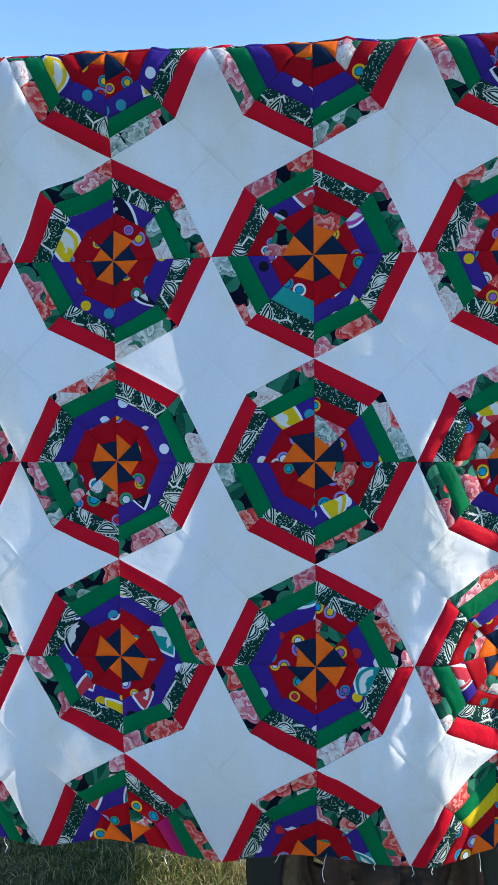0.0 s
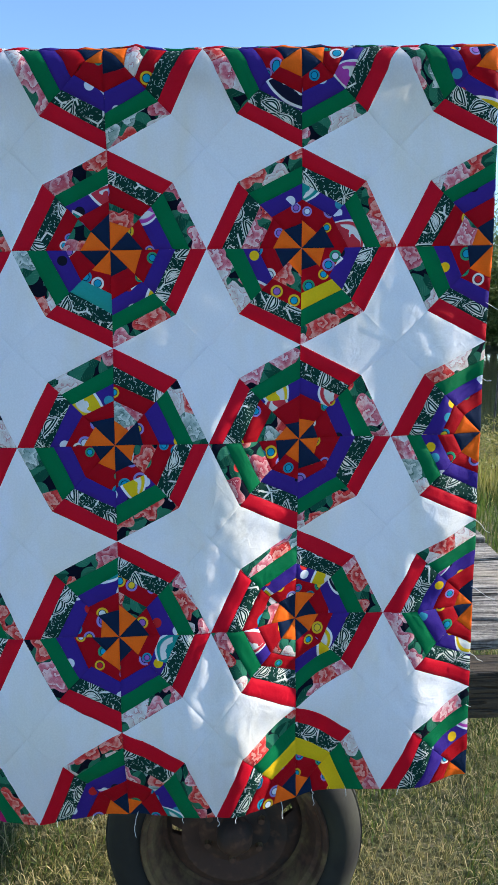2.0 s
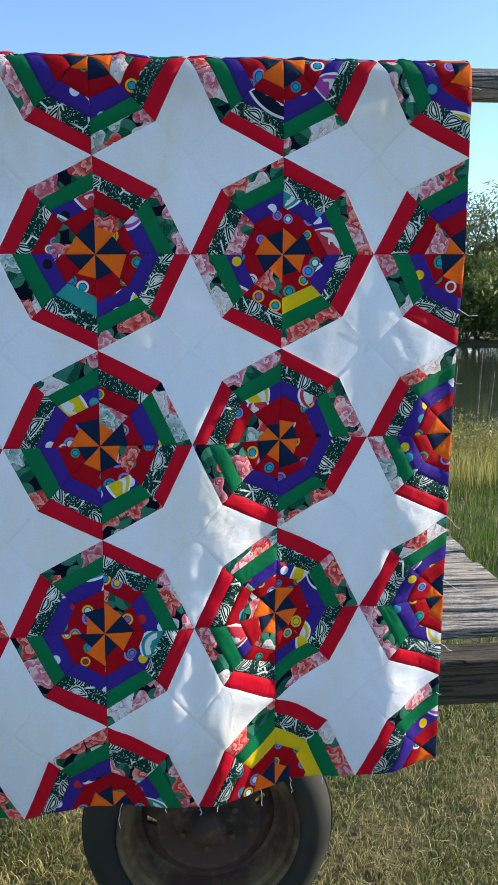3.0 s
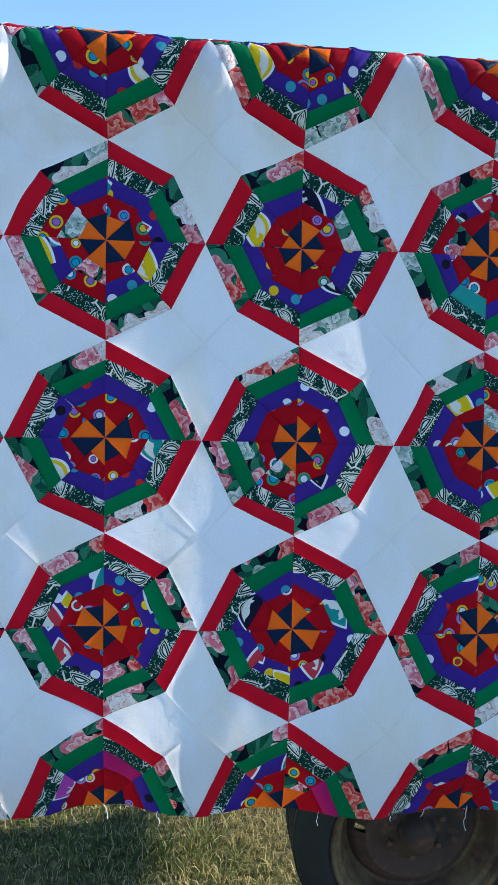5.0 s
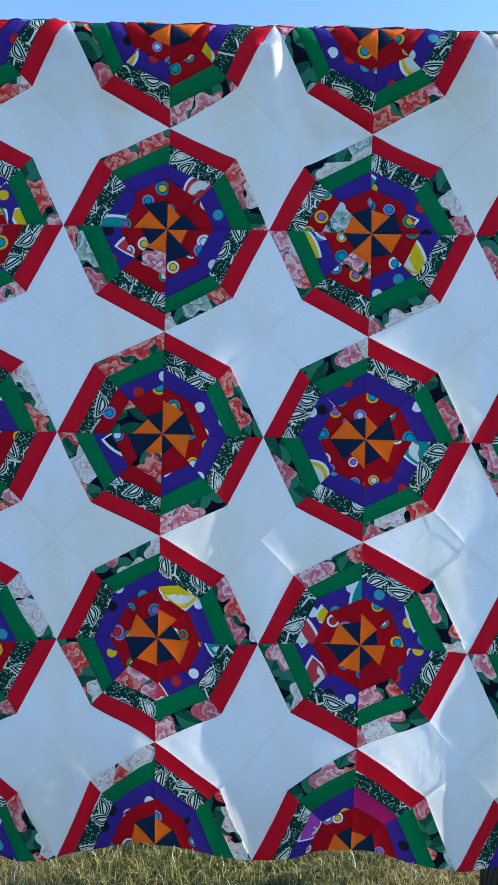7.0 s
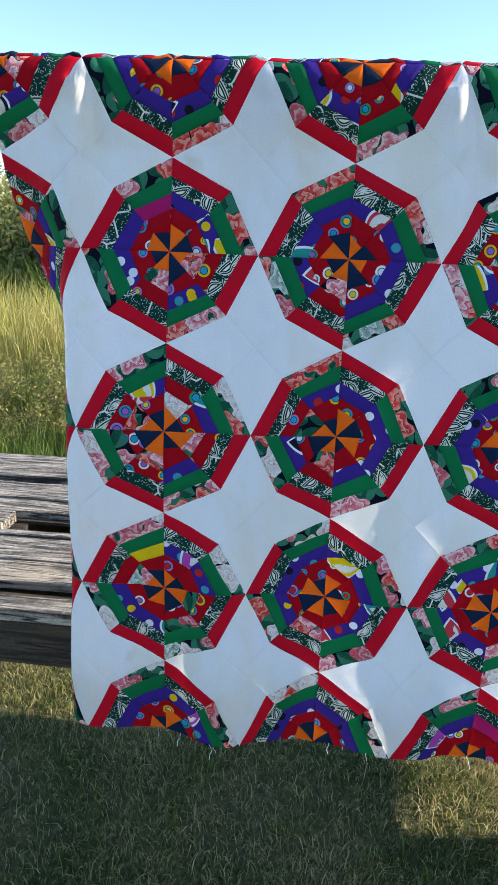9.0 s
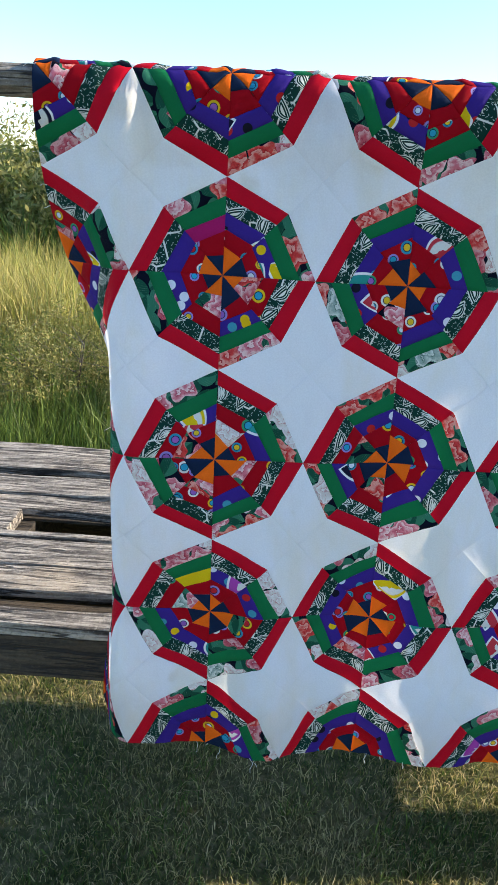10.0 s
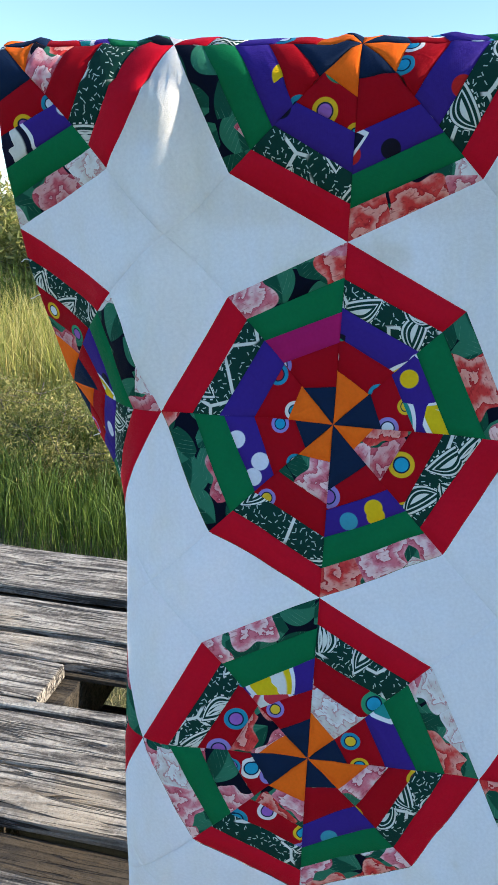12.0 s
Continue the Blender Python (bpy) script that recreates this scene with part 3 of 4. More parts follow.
    rim.location, rim.scale = HUB, (WHEEL,) * 3
    bm = lathe([(0.001, 0.048), (0.05, 0.048), (0.082, 0.050), (0.107, 0.058), (0.117, 0.0525), (0.134, 0.0433), (0.140, 0.04), (0.155, 0.036), (0.185, 0.055), (0.205, 0.08), (0.205, 0.084),
                (0.185, 0.066), (0.140, 0.050), (0.134, 0.0533), (0.117, 0.0625), (0.107, 0.068), (0.001, 0.062)], 96)
    # two slots right through the disc
    gone = []
    for f in bm.faces:
        p = f.calc_center_median()
        r, a = math.hypot(p.x, p.z), math.degrees(math.atan2(p.z, p.x)) % 360
        if 0.156 < r < 0.186 and (abs(a - 176) < 5 or abs(a - 23) < 5):
            gone.append(f)
    bmesh.ops.delete(bm, geom=gone, context="FACES")
    disc = part("wheel_disc", bm, M_RUST, w, "rust-brown wheel disc with two slots", True)
    disc.location, disc.scale = HUB, (WHEEL,) * 3
    hubm = part("hub", lathe([(0.001, -0.012), (0.03, -0.012), (0.042, -0.004), (0.052, 0.012), (0.054, 0.05), (0.075, 0.05), (0.075, 0.056)], 32), M_RUST, w, "rusty hub with a worn cap", True)
    hubm.location, hubm.scale = HUB, (WHEEL,) * 3
    for k in range(6):
        a = radians(60 * k + 85)
        bm = bmesh.new()
        bmesh.ops.create_cone(bm, segments=6, radius1=0.0125, radius2=0.011, depth=0.022, cap_ends=True, matrix=pose(0, 0, 0, 90))
        nut = part("wheel_nut", bm, M_RIM, w, bevel=0.0015)
        nut.location = HUB + WHEEL * Vector((0.088 * math.cos(a), 0.045, 0.088 * math.sin(a)))
    return w


wagon()


# ---------------------------------------------------------------- quilt
P, TOP, RAD, START = 0.36, 2.496, 0.046, 0.1106


def soft(a, b, x):
    t = min(1, max(0, (x - a) / (b - a)))
    return t * t * (3 - 2 * t)


# folds that stand out and catch the sun on their far flank: column, first and last row, height, widths of both flanks, drift
FOLDS = [(5.64, 1.66, 4.3, 0.070, 0.26, 0.125, 0.0), (6.56, 1.20, 4.3, 0.044, 0.18, 0.072, 0.01), (6.80, 1.40, 4.3, 0.022, 0.05, 0.050, -0.02),
         (2.47, 0.05, 0.85, 0.056, 0.12, 0.036, 0.10), (3.52, 0.05, 0.85, 0.046, 0.11, 0.040, 0.22),
         (1.26, 2.60, 4.3, 0.036, 0.14, 0.065, 0.10), (2.34, 2.35, 3.8, 0.018, 0.13, 0.060, 0.08), (0.49, 0.05, 0.95, 0.046, 0.10, 0.034, -0.06),
         (3.42, 3.20, 4.4, 0.020, 0.14, 0.060, 0.04), (1.52, 0.0, 0.50, 0.018, 0.07, 0.032, 0.06), (4.50, -0.05, 0.4, 0.005, 0.06, 0.03, 0.0)]


def swing(r):
    """How far the cloth swings out, row by row."""
    return (max(0, r - 0.6) / 2.4) ** 1.3


def depth(c, r):
    """How far the hanging cloth stands back from the plane under the rail's front."""
    y = -(0.050 + 0.040 * math.exp(-((c - 4.7) / 1.0) ** 2)) * swing(r) * (1 - 0.75 * soft(5.6, 6.7, c)) * (1 - 0.5 * soft(3.4, 4.1, r))
    y -= 0.05 * math.exp(-((c - 0.8) / 0.6) ** 2 - ((r - 2.1) / 0.8) ** 2)
    # shallow drapes that stand out midway between the webs
    y -= 0.017 * (0.5 - 0.5 * math.cos(2 * math.pi * c)) * soft(0.4, 1.4, r) * (1 - soft(4.7, 5.2, c))
    for c0, r0, r1, h, wl, wr, drift in FOLDS:
        if r < r0 - 0.3 or r > r1 + 0.3:
            continue
        u = (c - c0 - drift * (r - r0) - 0.05 * noise.noise((r * 2.1, c0 * 9, 0))) * P
        if abs(u) > 0.5:
            continue
        w = wl if u < 0 else wr * (1 + 0.4 * noise.noise((r * 4.3, c0 * 5, 2)))
        near = math.exp(-(u / w) ** 2) * soft(r0 - 0.25, r0 + 0.3, r) * (1 - soft(r1 - 0.2, r1 + 0.2, r))
        y -= h * (near - 0.55 * math.exp(-(u / 0.24) ** 2) * soft(r0 - 0.25, r0 + 0.3, r) * (1 - soft(r1 - 0.2, r1 + 0.3, r)))
        y += near * ((0.0035 + 0.004 * (1 - soft(0.6, 1.2, r))) * noise.noise((c * 9 + r * 3, r * 5, 3)) + 0.0018 * noise.noise((c * 24, r * 17 - c * 9, 6)))
    y += 0.006 * noise.noise((c * 2.2, r * 0.9, 5)) * soft(0, 0.6, r)
    y += 0.0024 * noise.noise((c * 6.5 + r * 2, r * 4.5, 8)) + 0.0013 * noise.noise((c * 15, r * 13 + c * 4, 9))
    y += 0.009 * noise.noise((c * 2.9 + 0.2 * r, r * 0.55, 21)) * soft(0.2, 1.0, r)
    # hanging drapes, pulls from the rail and crumpled patches
    y += 0.0042 * noise.noise((c * 5.5 + 0.25 * r, r * 0.8, 12)) * soft(0.1, 0.7, r) + 0.0022 * noise.noise((c * 8 - r * 7, r * 5 + c * 2, 14))
    y -= 0.0045 * max(0, noise.noise((c * 13, r * 6 + c * 3, 15))) * (1 - soft(0.3, 1.0, r))
    if r < 1:
        y = min(y, 0.001 + 0.03 * max(0, r - 0.2) + 0.08 * soft(0.3, 1, r))
    return y


def hang(c, r):
    """The place in space of a point of the quilt: columns across, rows down from the rail."""
    s = (START - r - 0.085 * soft(3.3, 4.0, r)) * P
    x = c * P
    if s > 0:
        a = min(s / RAD, math.pi)
        y, z = RAD - RAD * math.cos(a), TOP - RAD + RAD * math.sin(a) - max(0, s - RAD * math.pi)
        z += 0.0045 * noise.noise((c * 4, r * 3, 1)) + 0.007 * max(0, noise.noise((c * 15, r * 5, 4)))
        return Vector((x, y + depth(c, r) * 0.15, z))
    z, y = TOP - RAD + s, depth(c, r)
    x += (0.011 * math.exp(-((c - 1.3) / 0.6) ** 2) - 0.025 * math.exp(-((c - 6.25) / 0.7) ** 2)) * min(1, swing(r))
    z += (0.010 * noise.noise((c * 1.1, 7, 1)) - 0.008 * (0.5 - 0.5 * math.cos(2 * math.pi * c))) * soft(3.2, 4, r)
    # the free edge blown back
    bend = radians(84) * soft(0.2, 1.9, r) * (1 - 0.2 * soft(3, 4, r))
    d = (0.53 - c) * P
    if d > 0 and bend > 0.01:
        w = 0.075
        f = bend * min(1, d / w)
        x += (0.53 - c) * P - w / bend * math.sin(f) - max(0, d - w) * math.cos(bend)
        y += w / bend * (1 - math.cos(f)) + max(0, d - w) * math.sin(bend)
    return Vector((x, y, z))


def spaced(length, fine):
    """Cuts from 0 to 1 with a close one beside each end."""
    e = min(0.2, 0.0025 / length)
    n = max(1, round(length / fine))
    return [0.0, *(e + (1 - 2 * e) * k / n for k in range(n + 1)), 1.0]


quilt = tagged(new("quilt"), "patchwork quilt of colourful spiderweb octagons and white stars over a rail", "quilt")


def patch(name, mat, a, b, c, d, fine=0.012, sunk=0.0018):
    """One sewn piece between four corners given as (column, row); its seams are sunk a little."""
    a, b, c, d = (Vector(p) for p in (a, b, c, d))
    lu, lv = max((b - a).length, (c - d).length) * P, max((d - a).length, (c - b).length) * P
    us, vs = spaced(lu, fine), spaced(lv, fine)
    along = (b - a).normalized() if lu > lv * 0.2 else (c - d).normalized()
    across = Vector((-along.y, along.x))
    nu, nv = len(us), len(vs)
    verts, uvs = [], []
    for j, v in enumerate(vs):
        for i, u in enumerate(us):
            q = (a * (1 - u) + b * u) * (1 - v) + (d * (1 - u) + c * u) * v
            p = hang(q.x, q.y)
            if i in (0, nu - 1) or j in (0, nv - 1):
                p.y += sunk
            verts.append(p)
            uvs.append(((q - a).dot(along) * P, (q - a).dot(across) * P))
    faces = [(j * nu + i, (j + 1) * nu + i, (j + 1) * nu + i + 1, j * nu + i + 1) for j in range(nv - 1) for i in range(nu - 1)]
    me = mesh_of(name, verts, faces, mat, True)
    layer = me.uv_layers.new(name="cloth")
    flat = np.array(uvs)[[l.vertex_index for l in me.loops]].ravel()
    layer.data.foreach_set("uv", flat)
    ob = new(name, me)
    ob.parent = quilt
    return ob


def wedge(name, mat, tip, b, c, fine=0.012):
    """A sewn triangle, blunted by a hair at its tip."""
    t = Vector(tip)
    b, c = Vector(b), Vector(c)
    return patch(name, mat, t + (b - t) * 0.01, t + (c - t) * 0.01, c, b, fine)


HALF, KNEE = 0.5, 0.333
# the third and fourth strips of each web, eighth by eighth clockwise from the top
PLAIN = "bbbbbbbb", "dddddddd"
WEBS = {(4, 1): ("bfbbbbbb", "dddddddd"), (5, 1): ("rbbbtbrb", "fdddddfd"), (4, 2): ("bbbbrfbb", "ddddfddd"), (5, 2): ("rbrbbbbb", "fdfddddd"),
        (5, 3): ("rbbbbbbb", "fddddddd"), (2, 1): ("bbbbrbbb", "ddddfddd"), (3, 1): ("bbbbrbrb", "ddddfdfd"), (2, 2): ("bbbbrbrb", "ddddfdfd"),
        (2, 3): ("bbbbfbbb", "dddddddd"), (3, 3): ("bbbfbbbb", "dddddddd"), (6, 1): ("bbbyrbfb", "ddddfddd"), (6, 2): ("bbbbbfrb", "ddddddfd"),
        (6, 3): ("bbbbrbrb", "ddddfdfd"), (1, 1): ("bbrbrbbm", "ddfdfddd"), (1, 2): ("rbrbrfrb", "fdfdfdfd"), (1, 3): ("bbrfbbry", "ddfdddfd"),
        (5, 0): ("bbrbbbbb", "ddfddddd"), (3, 4): ("mbbbbbbb", "dddddddd"), (4, 4): ("rmbbbbbb", "fddddddd"), (5, 4): ("fbbbbbbb", "dddddddd"),
        (6, 4): ("yybbbbry", "dddddddd"), (2, 0): ("bbbrbbbb", "dddddddd"),
        (0, 0): ("bbrbbbbb", "ddfddddd"), (0, 1): ("rbbbbbbb", "fddddddd"), (0, 2): ("bbrbbbbb", "ddfddddd"), (7, 1): ("bbbbbbrb", "ddddddfd")}
THIRD = {"r": ("dotted_band", M_DOT), "b": ("blue_strip", M_BLUE), "y": ("yellow_strip", M_YELLOW), "t": ("teal_strip", M_TEAL),
         "m": ("magenta_strip", M_MAGENTA), "f": ("floral_band", M_ROSE)}
FOURTH = {"d": ("dotted_strip", M_DOT), "f": ("inner_floral_strip", M_ROSE)}
rng = random.Random(11)
for row in range(0, 5):
    for col in range(0, 8):
        for k in range(8):
            # eighths clockwise from the top; each runs from a seam line to a diagonal
            quarter, first = divmod(k, 2)
            sx, sy = ((1, -1), (1, 1), (-1, 1), (-1, -1))[quarter]
            up = (quarter % 2 == 0) == (first == 0)
            if (col == 0 and sx < 0) or (col == 7 and sx > 0) or (row == 4 and sy > 0):
                rng.random()
                continue
            o = Vector((col, row))
            tip = o + (Vector((0, sy * HALF)) if up else Vector((sx * HALF, 0)))
            knee = o + Vector((sx * KNEE, sy * KNEE))
            red_kind = k % 2 == 0
            cuts = [1.0]
            for n, width in enumerate((0.178, 0.178, 0.180, 0.205)):
                cuts.append(cuts[-1] - width * rng.uniform(0.9, 1.1) if n < 3 else cuts[-1] - width * rng.uniform(0.62, 1.25))
            kinds = ["red_strip", "paisley_strip"] if red_kind else ["floral_strip", "green_strip"]
            mats = [M_RED, M_PAIS] if red_kind else [M_ROSE, M_GREEN]
            third, fourth = WEBS.get((col, row), PLAIN)
            for name, mat in (THIRD[third[k]], FOURTH[fourth[k]]):
                kinds.append(name)
                mats.append(mat)
            for i in range(4):
                f0, f1 = cuts[i], cuts[i + 1]
                slant = rng.uniform(-0.012, 0.012) if i < 3 else rng.uniform(-0.04, 0.04)
                if i == 0:
                    s0 = 0.0
                patch(kinds[i], mats[i], o + (tip - o) * (f0 + s0), o + (knee - o) * (f0 - s0), o + (knee - o) * (f1 - slant), o + (tip - o) * (f1 + slant))
                s0 = slant
            wedge("orange_wedge" if red_kind else "navy_wedge", M_ORANGE if red_kind else M_NAVY, o, o + (knee - o) * (f1 - s0), o + (tip - o) * (f1 + s0))

# white stars, four kites each
for row in range(-1, 4):
    for col in range(0, 7):
        s = Vector((col + 0.5, row + 0.5))
        for dx, dy in ((0, -1), (1, 0), (0, 1), (-1, 0)):
            tip = s + Vector((dx, dy)) * HALF
            side = Vector((-dy, dx))
            k1, k2 = (s + Vector((dx, dy)) * (0.5 - KNEE) + side * e * (0.5 - KNEE) for e in (1, -1))
            if row == -1 and dy <= 0:
                continue
            patch("white_kite", M_WHITE, tip, k1, s, k2, 0.010, 0.0008)


def threads():
    """Loose threads along the raw edges."""
    r2 = random.Random(5)
    spots = [(c, 4.0) for c in (0.12, 0.2, 0.95, 1.02, 1.1, 1.3, 1.33, 2.1, 2.2, 2.35, 3.0, 3.3, 4.2, 4.6, 4.8, 5.05, 5.3, 5.5, 5.62, 5.9, 6.1, 6.3, 6.6)]
    spots += [(7.0, r) for r in (0.15, 0.5, 1.0, 1.3, 1.7, 2.5, 2.9, 3.3, 3.6)] + [(0.0, r) for r in (0.02, 0.6, 0.7, 1.2, 2.0, 3.0)]
    for c, r in spots:
        p = hang(c, r)
        cu = bpy.data.curves.new("loose_thread", "CURVE")
        cu.dimensions, cu.bevel_depth, cu.bevel_resolution = "3D", 0.0006, 1
        s = cu.splines.new("POLY")
        n = 9
        s.points.add(n - 1)
        out = Vector((1, 0, -0.3)) if c == 7 else Vector((-1, 0, -0.4)) if c == 0 else Vector((0, -0.1, -1))
        ln, wob = r2.uniform(0.012, 0.05), r2.uniform(0, 9)
        q = p - out * 0.006
        for i in range(n):
            s.points[i].co = (*q, 1)
            q = q + (out + 1.3 * noise.noise_vector((wob, i * 0.45, c))) * ln / n
        cu.materials.append(M_THREAD)
        me = bpy.data.meshes.new_from_object(bpy.data.objects.new("tmp", cu))
        me.name = "loose_thread"
        ob = new("loose_thread", me)
        ob.parent = quilt


threads()


def seam_allowance(a, b):
    """The folded edges behind a seam, which stop some of the light."""
    a, b = Vector(a), Vector(b)
    side = Vector((-(b - a).y, (b - a).x)).normalized() * 0.010
    n = 12
    verts = []
    for i in range(n + 1):
        q = a + (b - a) * i / n
        for e in (-1, 1):
            p = hang(*(q + side * e))
            p.y += 0.004
            verts.append(p)
    faces = [(2 * i, 2 * i + 2, 2 * i + 3, 2 * i + 1) for i in range(n)]
    ob = new("seam_allowance", mesh_of("seam_allowance", verts, faces, M_WHITE, True))
    ob.parent = quilt


for row in range(0, 4):
    for col in range(0, 7):
        for dx in (-1, 1):
            for dy in (-1, 1):
                s = Vector((col + 0.5, row + 0.5))
                seam_allowance(s, s + Vector((dx, dy)) * (0.5 - KNEE))


# ---------------------------------------------------------------- plants and distance
def leaf_cloud(rng, centres, count, size, flat=0.5):
    """Small leaves scattered round many twig ends."""
    verts, faces = [], []
    for _ in range(count):
        c, rad = centres[rng.integers(len(centres))]
        p = Vector(c) + Vector(np.clip(rng.normal(0, 1, 3), -1.7, 1.7)) * rad * 0.55
        d = Vector(rng.normal(0, 1, 3)).normalized()
        e = d.cross(Vector(rng.normal(0, 1, 3))).normalized()
        l = rng.uniform(*size)
        w = l * rng.uniform(0.18, 0.35)
        i = len(verts)
        verts += [p - d * l, p + e * w, p + d * l, p - e * w]
        faces.append((i, i + 1, i + 2, i + 3))
    return verts, faces


def limb(bm, a, b, r0, r1, n=6):
    a, b = Vector(a), Vector(b)
    m = (b - a).to_track_quat("Z", "Y").to_matrix().to_4x4()
    bmesh.ops.create_cone(bm, segments=n, radius1=r0, radius2=r1, depth=(b - a).length, cap_ends=False, matrix=Matrix.Translation((a + b) / 2) @ m)


def tree(name, x, y, high, wide, leaves, size, mat, label, category, seed, low=0.15, stems=5):
    """Stems that fork twice, with leaves gathered round the twig ends."""
    rng = np.random.default_rng(seed)
    t = tagged(new(name), label, category)
    z = height(x, y)
    t.location = (x, y, z)
    bm = bmesh.new()
    ends = []
    for k in range(stems):
        a = 2 * math.pi * (k + rng.uniform(0, 0.6)) / stems
        q = Vector((0, 0, -0.1))
        lean = rng.uniform(0.15, 0.5)
        top = Vector((math.cos(a) * wide * lean, math.sin(a) * wide * lean, high * rng.uniform(0.45, 0.75)))
        limb(bm, q, top * 0.5, 0.028 * high / 2, 0.018 * high / 2)
        limb(bm, top * 0.5, top, 0.018 * high / 2, 0.009 * high / 2)
        for j in range(7):
            f = rng.uniform(low, 1.0)
            s = top * f
            b = rng.uniform(0, 2 * math.pi)
            e = s + Vector((math.cos(b) * wide * rng.uniform(0.2, 0.5), math.sin(b) * wide * rng.uniform(0.2, 0.5), high * rng.uniform(0.05, 0.30)))
            limb(bm, s, e, 0.009 * high / 2, 0.003 * high / 2, 4)
            ends.append((e, 0.14 * wide * rng.uniform(0.6, 1.4)))
            ends.append(((s + e) / 2, 0.12 * wide))
            for _ in range(2):
                g = e + Vector((rng.normal(0, 0.13) * wide, rng.normal(0, 0.13) * wide, high * rng.uniform(0.0, 0.16)))
                limb(bm, e, g, 0.004 * high / 2, 0.0015 * high / 2, 3)
                ends.append((g, 0.09 * wide * rng.uniform(0.6, 1.4)))
    part("trunk", bm, M_BARK, t)
    v, f = leaf_cloud(rng, ends, leaves, size)
    crown = new("crown", mesh_of("crown", v, f, mat))
    crown.parent = t
    return t


# willow scrub past the wagon's closed end
tree("bush", -5.2, 14.5, 3.4, 5.0, 44000, (0.06, 0.13), M_BUSH, "large olive-green willow bush in full leaf", "bush", 21)
tree("bush", -1.9, 13.2, 2.7, 4.6, 44000, (0.06, 0.12), M_BUSH, "olive-green willow bush behind the weeds", "bush", 22)
tree("bush", 1.2, 15.5, 2.7, 4.6, 24000, (0.05, 0.10), M_BUSH, "rounded willow bush by the water", "bush", 23)
tree("bush", -9.0, 16.0, 3.8, 6.0, 16000, (0.06, 0.12), M_BUSH, "tall olive-green willow bush in leaf", "bush", 24)
for i, (x, y, h, w) in enumerate([(-0.7, 5.2, 1.0, 1.2), (-1.5, 5.5, 1.15, 1.3), (-2.3, 5.1, 0.95, 1.2), (-0.1, 5.9, 0.9, 1.1), (-3.2, 5.7, 1.2, 1.4), (0.5, 5.3, 0.8, 1.0)]):
    tree("dry_shrub", x, y, h, w, 10000, (0.010, 0.026), M_SHRUB, "low brown-green shrub behind the wagon", "shrub", 60 + i, 0.1, 6)
for i, (x, y, h, w) in enumerate([(4.7, 7.2, 0.75, 1.1), (5.5, 7.9, 0.9, 1.3), (6.3, 7.6, 0.8, 1.2), (5.2, 8.6, 0.8, 1.2), (6.1, 8.8, 0.7, 1.1)]):
    tree("dry_shrub", x, y, h, w, 6000, (0.012, 0.032), M_SHRUB, "dry brown weed clump on the pond bank", "shrub", 80 + i, 0.1, 6)
# far shore
tree("tree", 18.6, 50, 11.0, 6.0, 5200, (0.10, 0.20), M_FAR, "slender thin-leaved tree on the far shore", "tree", 31, 0.35, 4)
tree("tree", 21.6, 52, 12.5, 7.0, 5200, (0.10, 0.20), M_FAR, "sparse young tree on the far shore", "tree", 32, 0.35, 4)
tree("tree", 25.5, 51, 12.0, 8.0, 6500, (0.10, 0.22), M_FAR, "thin airy tree on the far shore", "tree", 33, 0.3, 4)
for i, (x, y, h, w) in enumerate([(12, 50, 5.0, 7), (16, 49.5, 5.6, 7), (19, 49.3, 4.6, 6), (21.5, 49, 5.4, 7), (24.5, 49.5, 6.0, 8), (28, 50, 5.5, 8), (20, 52, 7.5, 8), (24, 53, 7.5, 8)]):
    tree("shore_bush", x, y, h, w, 11000, (0.14, 0.28), M_FAR, "low green scrub along the far shore", "bush", 40 + i)


def side(x, y):
    return x + 0.2 * y < 1.6


blades("tall_grass", M_TALL, (-8, 2.0, 6.6, 10.6), 26000, (0.8, 1.6), 0.007, "tall yellow dry grass behind the wagon", 7, 0.45, side)
blades("tall_grass", M_WEED, (-6, 1.5, 3.6, 6.6), 24000, (0.25, 0.8), 0.004, "green weeds behind the wagon", 8, 0.6, side)
blades("reeds", M_WEED, (-9, 2.0, 10.2, 11.6), 5200, (1.0, 1.9), 0.018, "leafy green reeds before the bushes", 9, 0.6, side)
blades("tall_grass", M_TALL, (2.2, 9, 6.2, 10.0), 16000, (0.25, 0.7), 0.004, "dry bank grass beside the pond", 10, 0.5)
blades("tall_grass", M_WEED, (2.5, 6, 3.0, 6.6), 12000, (0.10, 0.28), 0.004, "green grass beside the pond bank", 12, 0.5)


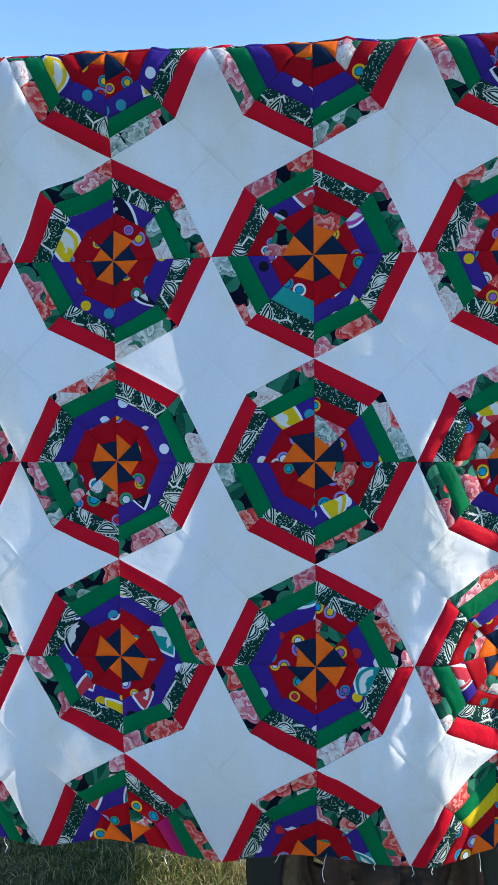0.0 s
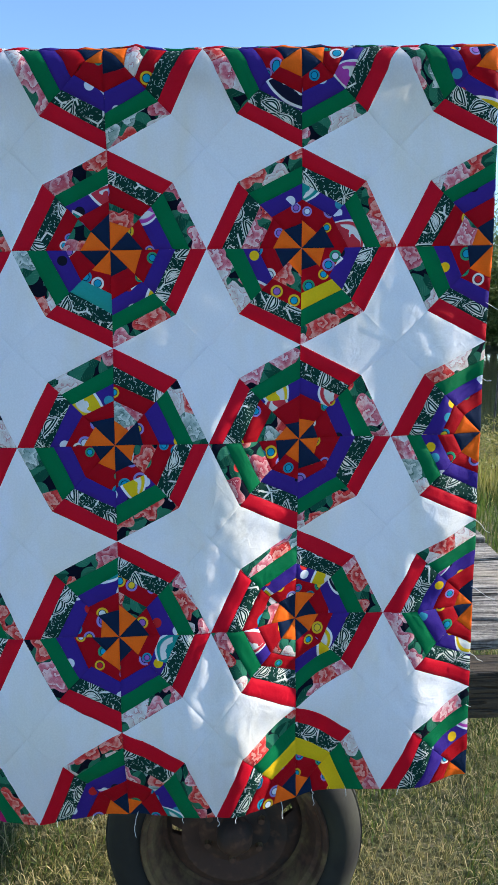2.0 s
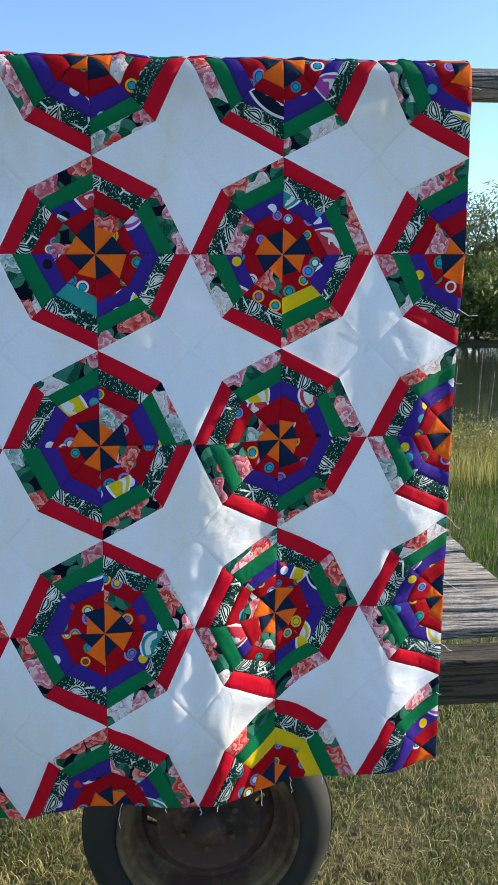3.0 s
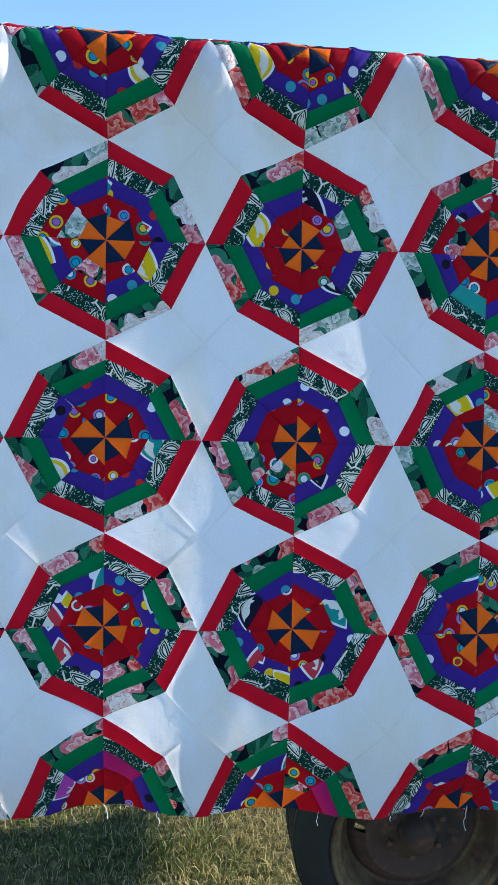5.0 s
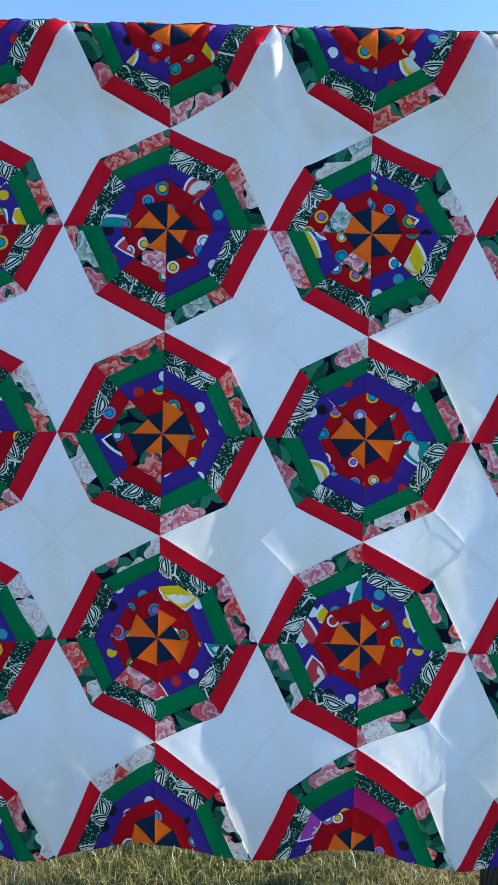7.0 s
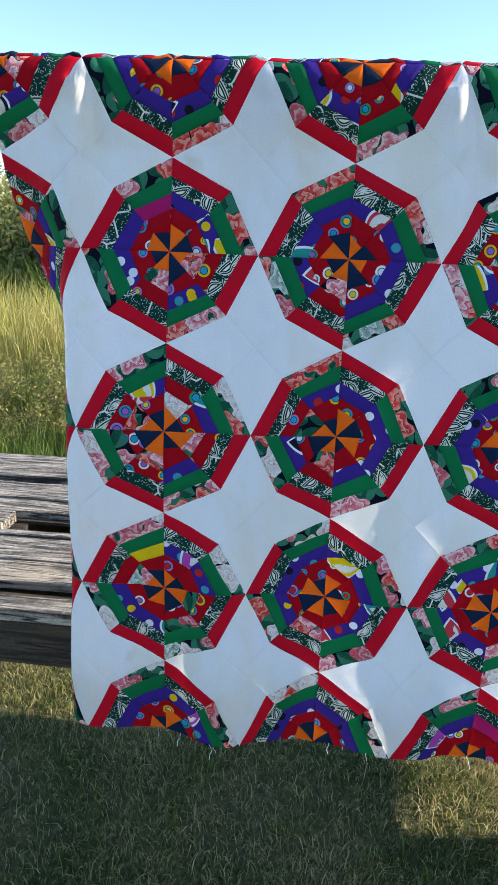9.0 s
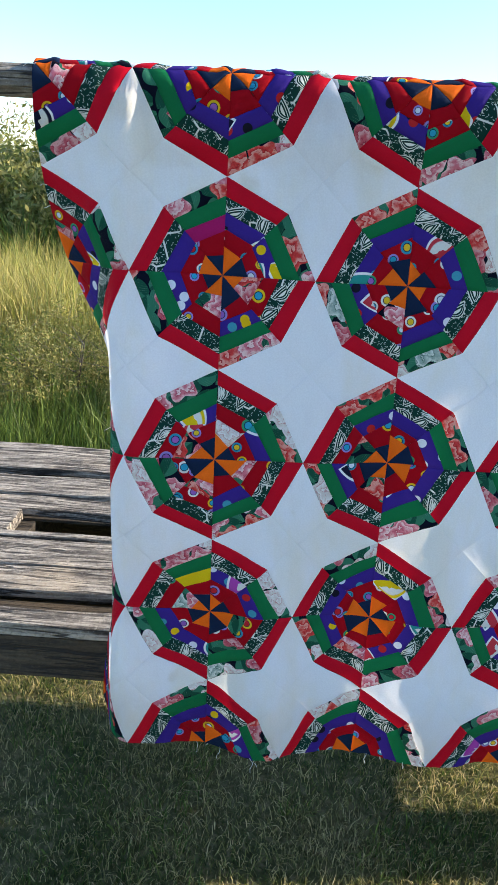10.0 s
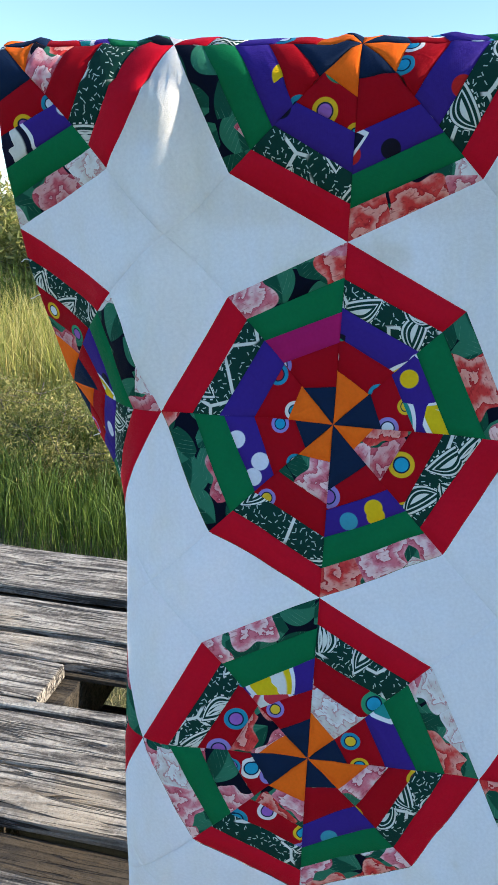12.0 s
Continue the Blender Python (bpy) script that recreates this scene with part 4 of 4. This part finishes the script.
def pond_post(x, y, h, tilt):
    bm = bmesh.new()
    bmesh.ops.create_cone(bm, segments=10, radius1=0.023, radius2=0.019, depth=h, cap_ends=True)
    for v in bm.verts:
        v.co += 0.004 * noise.noise_vector(v.co * 6)
    ob = part("fence_post", bm, M_POST, smooth=True)
    ob.matrix_world = pose(x, y, -0.5 + h / 2, tilt, tilt * 0.6)
    return tagged(ob, "thin dark wooden fence post standing in the pond", "post", "posts in the pond")


pond_post(7.0, 12.0, 1.53, 3)
pond_post(7.5, 12.0, 1.82, 2)
pond_post(7.78, 12.1, 1.39, 4)

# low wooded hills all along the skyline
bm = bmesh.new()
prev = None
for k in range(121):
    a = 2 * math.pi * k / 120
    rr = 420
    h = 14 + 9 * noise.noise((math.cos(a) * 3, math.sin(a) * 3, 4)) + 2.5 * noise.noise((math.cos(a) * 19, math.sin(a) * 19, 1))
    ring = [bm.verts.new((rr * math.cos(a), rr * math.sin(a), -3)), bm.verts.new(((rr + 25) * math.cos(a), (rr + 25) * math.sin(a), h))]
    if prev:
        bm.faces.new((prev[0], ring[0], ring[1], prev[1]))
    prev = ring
tagged(part("backdrop", bm, M_HILL), "low wooded hills on the skyline, with haze in their colour", "hills", kind="structure")


def cloud():
    """A small torn cloud low over the far shore."""
    m = Mat("cloud_vapour", 1.0)
    m.color((0.9, 0.9, 0.92))
    tp = m.node("ShaderNodeBsdfTransparent")
    mx = m.node("ShaderNodeMixShader")
    m.put(mx.inputs[0], m.step(m.noise(m.obj(), 0.05, 5.0, 0.6), 0.30, 0.62))
    m.t.links.new(tp.outputs[0], mx.inputs[1])
    m.t.links.new(m.b.outputs[0], mx.inputs[2])
    m.t.links.new(mx.outputs[0], m.t.nodes["Material Output"].inputs[0])
    bm = bmesh.new()
    rng = random.Random(3)
    for k in range(14):
        s = rng.uniform(4, 9) * (1 - abs(k - 7) / 10)
        bmesh.ops.create_icosphere(bm, subdivisions=2, radius=1, matrix=Matrix.Translation((k * 4.2 - 30, rng.uniform(-6, 6), k * 0.55 + rng.uniform(-2, 2))) @ Matrix.Diagonal((s * 1.5, s, s * 0.6, 1)))
    for v in bm.verts:
        v.co += 1.2 * noise.noise_vector(v.co * 0.35)
    ob = part("cloud", bm, m.m, smooth=True)
    ob.location, ob.scale = (292, 821, 227), (0.75, 0.75, 0.75)
    return tagged(ob, "small torn white cloud low in a blue sky", "cloud", kind="structure")


cloud()
